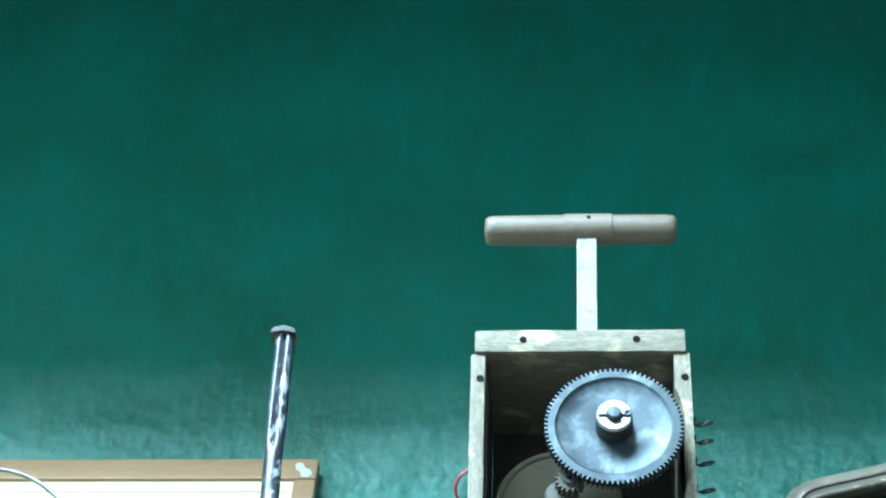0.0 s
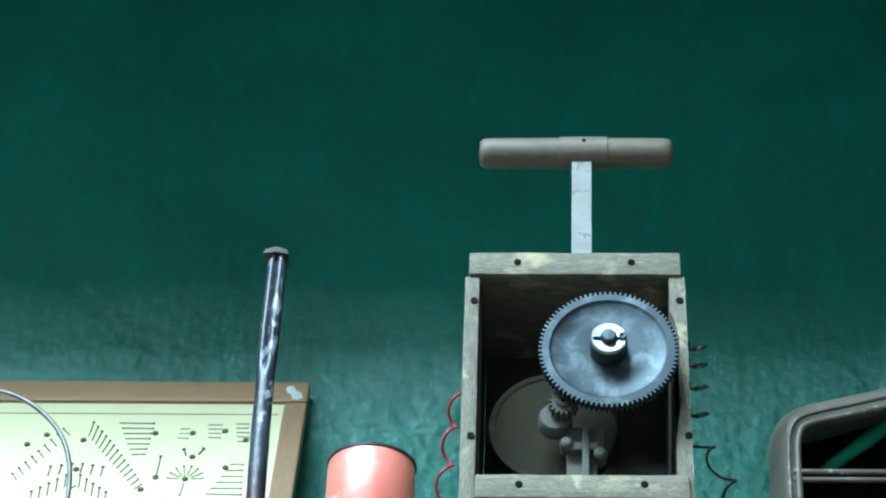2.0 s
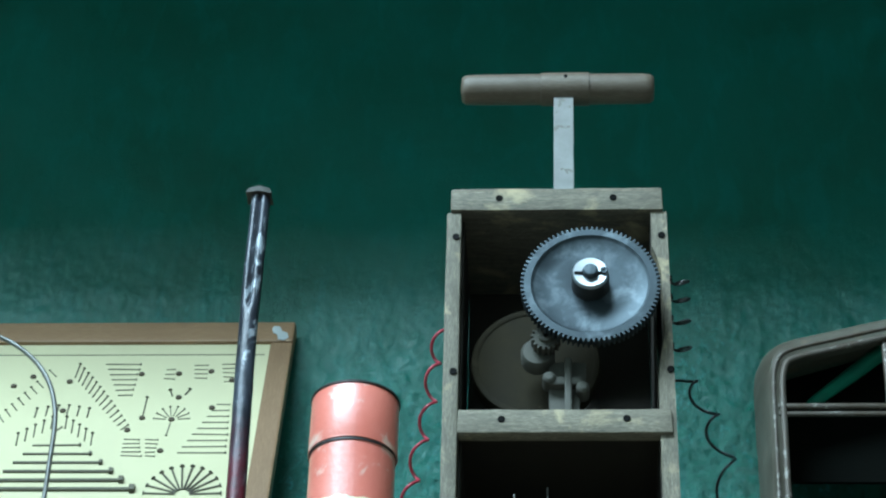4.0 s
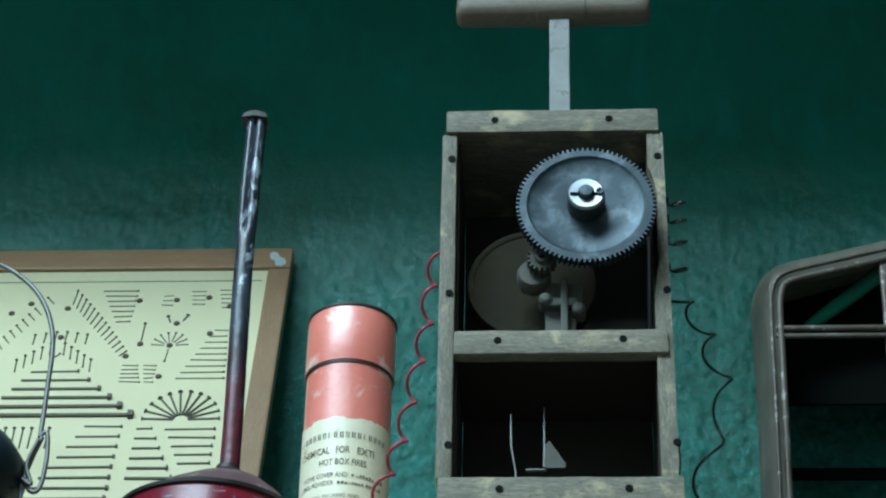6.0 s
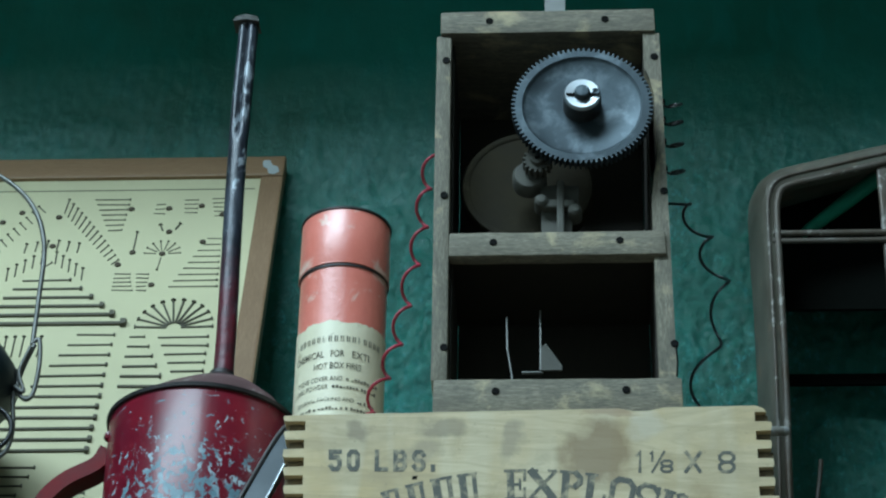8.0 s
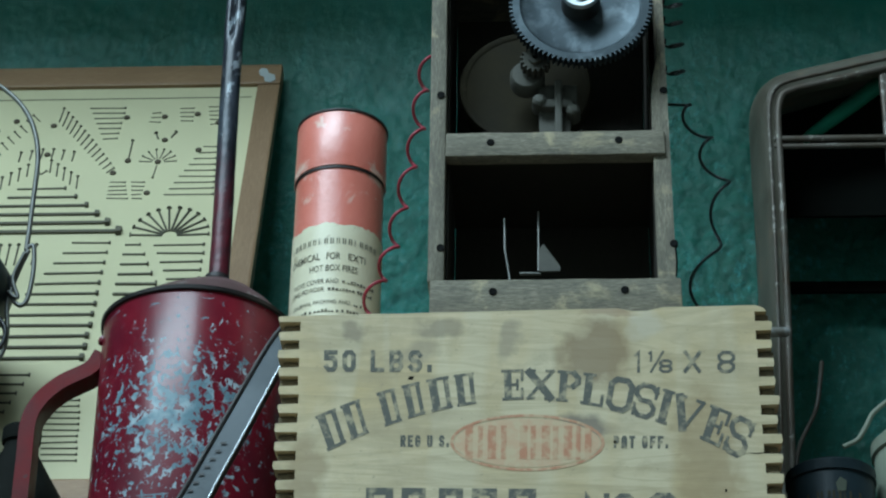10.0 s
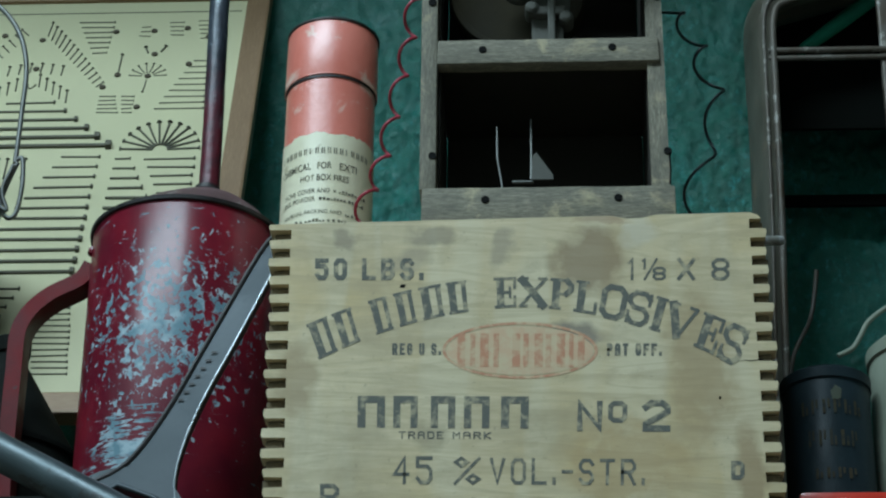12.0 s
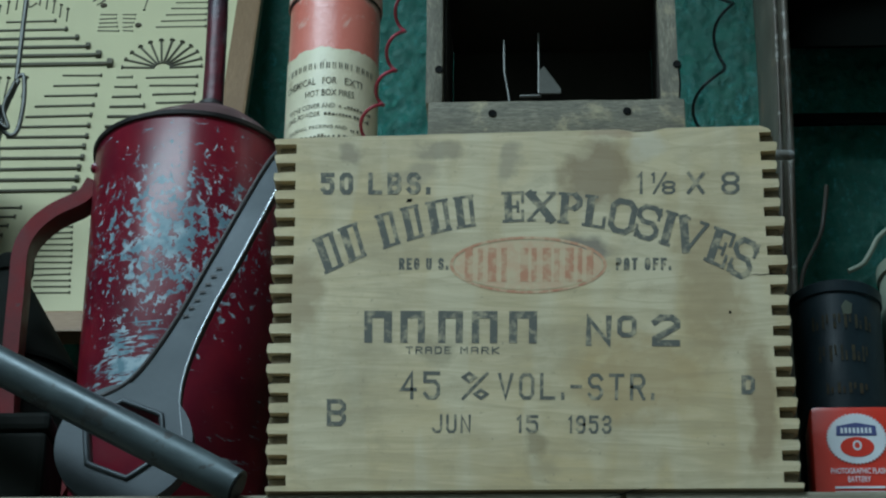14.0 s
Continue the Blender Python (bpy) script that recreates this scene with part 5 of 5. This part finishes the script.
# ---- right-hand small things ----
black_can = thing("black_can", (0.195, 0.085, SHELF_Z), "black tin can with faded gold print", "can")
BX, BY, BR = 0.1985, 0.085, 0.0315
part("body", lathe([(BR, SHELF_Z), (BR, -0.1140), (BR - 0.001, -0.1120)], (BX, BY, 0), "Z", 48), BLACK_TIN, black_can, smooth=40)
part("lid", lathe([(BR + 0.0002, -0.1165), (BR + 0.0014, -0.1160), (BR + 0.0014, -0.1080), (BR - 0.001, -0.1062)], (BX, BY, 0), "Z", 48), BLACK_TIN, black_can, "black lid", smooth=40)
for row, (z, h) in enumerate(((-0.145, 0.011), (-0.170, 0.012), (-0.195, 0.008))):
    for i in range(6 - row):
        x, w = BX - 0.022 + row * 0.004 + i * 0.0078, random.uniform(0.0016, 0.0026)
        part("faded_bar", wrap(bars([(x, z, w, h, 0), (x + w + 0.0014, z + random.choice((0, 0.4)) * h, w * 0.8, h * 0.6, 0)]), BX, BY, BR + 0.0006), DIM_PRINT, black_can)
bm = prism([(BX + 0.001, -0.135), (BX + 0.007, -0.1335), (BX + 0.008, -0.126), (BX + 0.0035, -0.123), (BX, -0.128)], 0, 0.001)
part("paint_chip", wrap(bm, BX, BY, BR + 0.0006), PALE, black_can)
pale = thing("tin_canister", (0.272, 0.10, SHELF_Z), "pale grey-green tin canister with a wire handle", "canister")
part("body", lathe([(0.042, SHELF_Z), (0.043, SHELF_Z + 0.003), (0.0405, -0.085), (0.038, -0.080)], (0.2740, 0.10, 0), "Z", 48), PALE, pale, smooth=40)
part("lid", lathe([(0.0410, -0.086), (0.0425, -0.085), (0.0425, -0.076), (0.036, -0.070), (0.010, -0.066)], (0.2740, 0.10, 0), "Z", 48), PALE, pale, smooth=40)
part("wire_handle", tube(spline([(0.2120, 0.105, -0.0740), (0.2230, 0.105, -0.0680), (0.2300, 0.105, -0.0570), (0.2370, 0.105, -0.0450), (0.2550, 0.105, -0.0320), (0.2800, 0.105, -0.0280), (0.3120, 0.105, -0.0450), (0.3180, 0.105, -0.080)], 6), 0.0020, 8), PALE, pale, smooth=60)
sprig = thing("loose_wire", (0.185, 0.10, -0.1065), "dark brown bent cord standing out of the black can", "wire")
part("wire", tube(spline([(0.1740, 0.095, -0.1065), (0.1790, 0.100, -0.0760), (0.1925, 0.100, -0.0469), (0.1970, 0.100, -0.0260), (0.2000, 0.100, -0.0046)], 6), 0.0017, 8), TWIG, sprig, smooth=60)

battery = thing("flash_battery", (0.205, 0.05, SHELF_Z), "bright red boxed photographic flash battery", "battery")
part("case", box(0.1685, 0.2380, 0.0200, 0.0640, SHELF_Z, -0.2195, 0.0045), BATTERY_RED, battery, smooth=50)
FY = 0.0196
burst_n = 96
ex, ez = 0.1985, -0.2440
burst = [(ex + (0.0205 if i % 2 else 0.0190) * math.cos(2 * math.pi * i / burst_n), ez + (0.0205 if i % 2 else 0.0190) * 0.92 * math.sin(2 * math.pi * i / burst_n)) for i in range(burst_n)]
part("starburst", prism(burst, FY - 0.0003, FY + 0.001), WHITE_PRINT, battery, "white scalloped badge")
part("badge_band", prism([(ex - 0.0135, ez + 0.0020), (ex - 0.0130, ez + 0.0090), (ex, ez + 0.0115), (ex + 0.0130, ez + 0.0090), (ex + 0.0135, ez + 0.0020)], FY - 0.0006, FY), BLUE_PRINT, battery, "blue badge band")
part("badge_bars", place_flat(bars([(ex - 0.0105 + i * 0.0027, ez + 0.0036, 0.0017, 0.0040, 0) for i in range(8)]), FY - 0.0009), WHITE_PRINT, battery)
part("badge_oval", prism([(ex + 0.0112 * c, ez - 0.0062 + 0.0072 * s) for c, s in oval], FY - 0.0006, FY), BATTERY_RED, battery)
part("badge_ring", prism([(ex + 0.0030 * c, ez - 0.0052 + 0.0036 * s) for c, s in oval], FY - 0.0009, FY - 0.0004, [(ex + 0.0018 * c, ez - 0.0052 + 0.0022 * s) for c, s in oval]), WHITE_PRINT, battery)
for text, x, z, w, h in (("PHOTOGRAPHIC FLASH", ex - 0.0185, -0.2695, 0.0370, 0.0042), ("BATTERY", ex - 0.0075, -0.2755, 0.0150, 0.0042)):
    part("lettering", place_flat(letters(text, x, z, w, h, 0.01), FY - 0.0004), WHITE_PRINT, battery)
part("small_print_bars", place_flat(bars([(ex - 0.0165, -0.2800, 0.0330, 0.0016, 0), (ex - 0.0165, -0.2835, 0.0330, 0.0016, 0), (ex - 0.0165, -0.2870, 0.0330, 0.0014, 0)]), FY - 0.0004), WHITE_PRINT, battery)

# ---- the framed board of nails on the wall ----
NY, NZ_ = 0.497, 0.553          # the middle of its top edge; heights on it run down the slope from there
board = thing("nail_display_board", (-0.52, NY, NZ_), "brown wood framed cream board with rows of nails, leaning", "display board")
board.rotation_euler = (radians(-20), 0, 0)
bx0, bx1, bz0, bz1 = -0.800, -0.2825, NZ_ - 0.6180, NZ_ + 0.0125
part("panel", box(bx0 + 0.015, bx1 - 0.015, NY + 0.0042, NY + 0.0150, bz0 + 0.018, bz1 - 0.020), CREAM, board, "cream painted backing")
part("frame_top", box(bx0, bx1, NY, NY + 0.0165, bz1 - 0.0345, bz1, 0.0025), FRAME_WOOD, board)
part("frame_bottom", box(bx0, bx1, NY, NY + 0.0165, bz0, bz0 + 0.0250, 0.0025), FRAME_WOOD, board)
for a in (bx0, bx1 - 0.0235):
    part("frame_side", box(a, a + 0.0235, NY + 0.0005, NY + 0.0160, bz0 + 0.0255, bz1 - 0.0350, 0.0025), FRAME_WOOD_V, board)
part("tape_scrap", prism([(-0.3060, NZ_ - 0.0010), (-0.3040, NZ_ + 0.0035), (-0.2985, NZ_ + 0.0028), (-0.2950, NZ_ - 0.0055), (-0.2895, NZ_ - 0.0085), (-0.2875, NZ_ - 0.0165), (-0.2925, NZ_ - 0.0215), (-0.2985, NZ_ - 0.0195), (-0.3000, NZ_ - 0.0110), (-0.3045, NZ_ - 0.0080)], NY - 0.0010, NY - 0.0004), TAPE, board, "torn scrap of pale tape")
part("ruled_line", box(bx0 + 0.03, bx1 - 0.028, NY + 0.0038, NY + 0.0044, NZ_ - 0.0405, NZ_ - 0.0395), NAIL, board, "faint ruled line under the top rail")
bm = lathe([(1.0, 0.0), (1.0, 1.0)], (0, 0, 0), "X", 6)
lathe([(2.4, 0.965), (2.2, 1.0)], (0, 0, 0), "X", 8, bm=bm)
nail_mesh = bpy.data.meshes.new("nail")
bm.to_mesh(nail_mesh)
bm.free()
nail_mesh.materials.append(NAIL)


def nail(x0, z0, x1, z1, r):
    """A nail wired flat to the board, its head at the second end."""
    ob = new("nail", nail_mesh)
    ob.parent = board
    d = Vector((x1 - x0, 0, z1 - z0))
    r *= 0.82
    ob.matrix_local = Matrix.Translation(Vector((x0, NY + 0.0042 - r * 0.6, z0 + NZ_)) - ORIGIN[board.name]) @ Matrix.Rotation(-math.atan2(d.z, d.x), 4, "Y") @ Matrix.Diagonal((d.length, r, r, 1))


NAIL_ROWS = [
    (-0.4726, -0.4362, -0.0565, -0.4524, -0.4373, -0.1084, 7, 0.0008, 0.0008),
    (-0.5248, -0.4763, -0.1890, -0.5606, -0.4134, -0.2572, 6, 0.0012, 0.0027),
    (-0.3501, -0.3367, -0.1239, -0.3799, -0.3315, -0.2008, 9, 0.0007, 0.0008),
    (-0.4356, -0.4202, -0.1799, -0.4352, -0.4148, -0.2056, 5, 0.0007, 0.0007),
    (-0.4143, -0.4018, -0.1803, -0.4108, -0.4017, -0.2060, 5, 0.0007, 0.0007),
    (-0.4583, -0.4220, -0.2737, -0.5278, -0.4217, -0.4373, 12, 0.0011, 0.0021),
    (-0.4074, -0.3925, -0.2772, -0.4087, -0.3644, -0.3497, 6, 0.0011, 0.0019),
    (-0.3800, -0.3311, -0.2782, -0.3620, -0.3307, -0.3282, 5, 0.0011, 0.0013),
    (-0.4084, -0.3989, -0.0655, -0.4094, -0.3987, -0.0812, 3, 0.0006, 0.0006),
    (-0.3807, -0.3662, -0.0584, -0.3781, -0.3656, -0.0800, 4, 0.0006, 0.0006),
]
NAIL_ROWS += [
    (-0.3524, -0.3391, -0.0564, -0.3473, -0.3359, -0.0856, 5, 0.0006, 0.0006),
    (-0.5020, -0.4670, -0.4590, -0.5020, -0.4820, -0.5070, 5, 0.0012, 0.0012),
    (-0.4520, -0.4180, -0.4850, -0.4400, -0.4090, -0.5680, 12, 0.0008, 0.0008),
    (-0.4020, -0.3640, -0.4250, -0.3960, -0.3620, -0.5650, 15, 0.0009, 0.0009),
]
for xl0, xr0, za, xl1, xr1, zb, n, ra, rb in NAIL_ROWS:
    for i in range(n):
        k = i / (n - 1)
        j = random.uniform(-0.0006, 0.0006)
        nail(xl0 + (xl1 - xl0) * k, za + (zb - za) * k + j, xr0 + (xr1 - xr0) * k + j, za + (zb - za) * k - j * 0.6, ra + (rb - ra) * k)
for cx_, cz_, r0, r1, n, a0, a1, rad in ((-0.3669, -0.2640, 0.007, 0.0430, 12, 2, 178, 0.0013), (-0.3925, -0.1480, 0.006, 0.0210, 8, 4, 176, 0.0007)):
    for i in range(n):
        a = radians(a0 + (a1 - a0) * i / (n - 1))
        nail(cx_ + r0 * math.cos(a), cz_ + r0 * math.sin(a), cx_ + r1 * math.cos(a) * 0.88, cz_ + r1 * math.sin(a), rad)
nail(-0.3930, -0.1540, -0.3945, -0.1740, 0.0007)
for i in range(14):              # one arm of the arch of short slanting nails
    k = i / 13
    x, z = -0.5010 + 0.0600 * k, -0.0790 - 0.0855 * k
    a = radians(86 - 36 * k)
    nail(x, z, x + (0.0230 - 0.0130 * k) * math.cos(a), z + (0.0240 - 0.0140 * k) * math.sin(a), 0.0008)
for i in range(9):               # the other arm
    k = i / 8
    x, z = -0.5208 - 0.0400 * k, -0.0771 - 0.0750 * k
    nail(x, z, x - 0.0085 + 0.0020 * k, z + 0.0105, 0.0008)
for i in range(6):
    x = -0.5311 + 0.0106 * i
    z = -0.1445 + 0.0060 * (1 - abs(i - 2.5) / 2.5)
    nail(x, z, x + 0.0003, z + 0.0150, 0.0009)
for i in range(10):              # two stepped wings with a small gap between
    step = i if i < 5 else 9 - i
    x, z = -0.5406 + 0.0075 * i + (0.0060 if i > 4 else -0.0008), -0.1890 + 0.0066 * step
    nail(x, z, x - 0.0012, z + 0.0195, 0.0009)
nail(-0.5060, -0.1660, -0.5090, -0.1590, 0.0008)
nail(-0.5055, -0.1660, -0.5005, -0.1600, 0.0008)
for i in range(6):
    nail(-0.5320 + 0.0080 * i, -0.3050, -0.5340 + 0.0085 * i, -0.2750, 0.0010)
nail(-0.4222, -0.1408, -0.4220, -0.1115, 0.0009)
nail(-0.3967, -0.1100, -0.4001, -0.1002, 0.0011)
nail(-0.3841, -0.1079, -0.3800, -0.0987, 0.0011)
tag_mesh = bpy.data.meshes.new("number_tag")
bm = lathe([(0.0, -0.0010), (0.0027, -0.0010), (0.0032, -0.0004), (0.0032, 0.001)], (0, 0, 0), "Y", 16, caps=False)
bm.to_mesh(tag_mesh)
bm.free()
tag_mesh.materials.append(TAG)
for x, z in ((-0.5444, -0.0773), (-0.5054, -0.0856), (-0.4332, -0.0732), (-0.3949, -0.0727), (-0.3620, -0.0689), (-0.3900, -0.1121), (-0.4224, -0.1456), (-0.3925, -0.1480), (-0.4344, -0.1651), (-0.5042, -0.1338), (-0.3543, -0.1293), (-0.3970, -0.1976), (-0.3392, -0.0839), (-0.5617, -0.0932)):
    ob = new("number_tag", tag_mesh)
    ob.parent = board
    ob.location = Vector((x, NY + 0.0036, z + NZ_)) - ORIGIN[board.name]
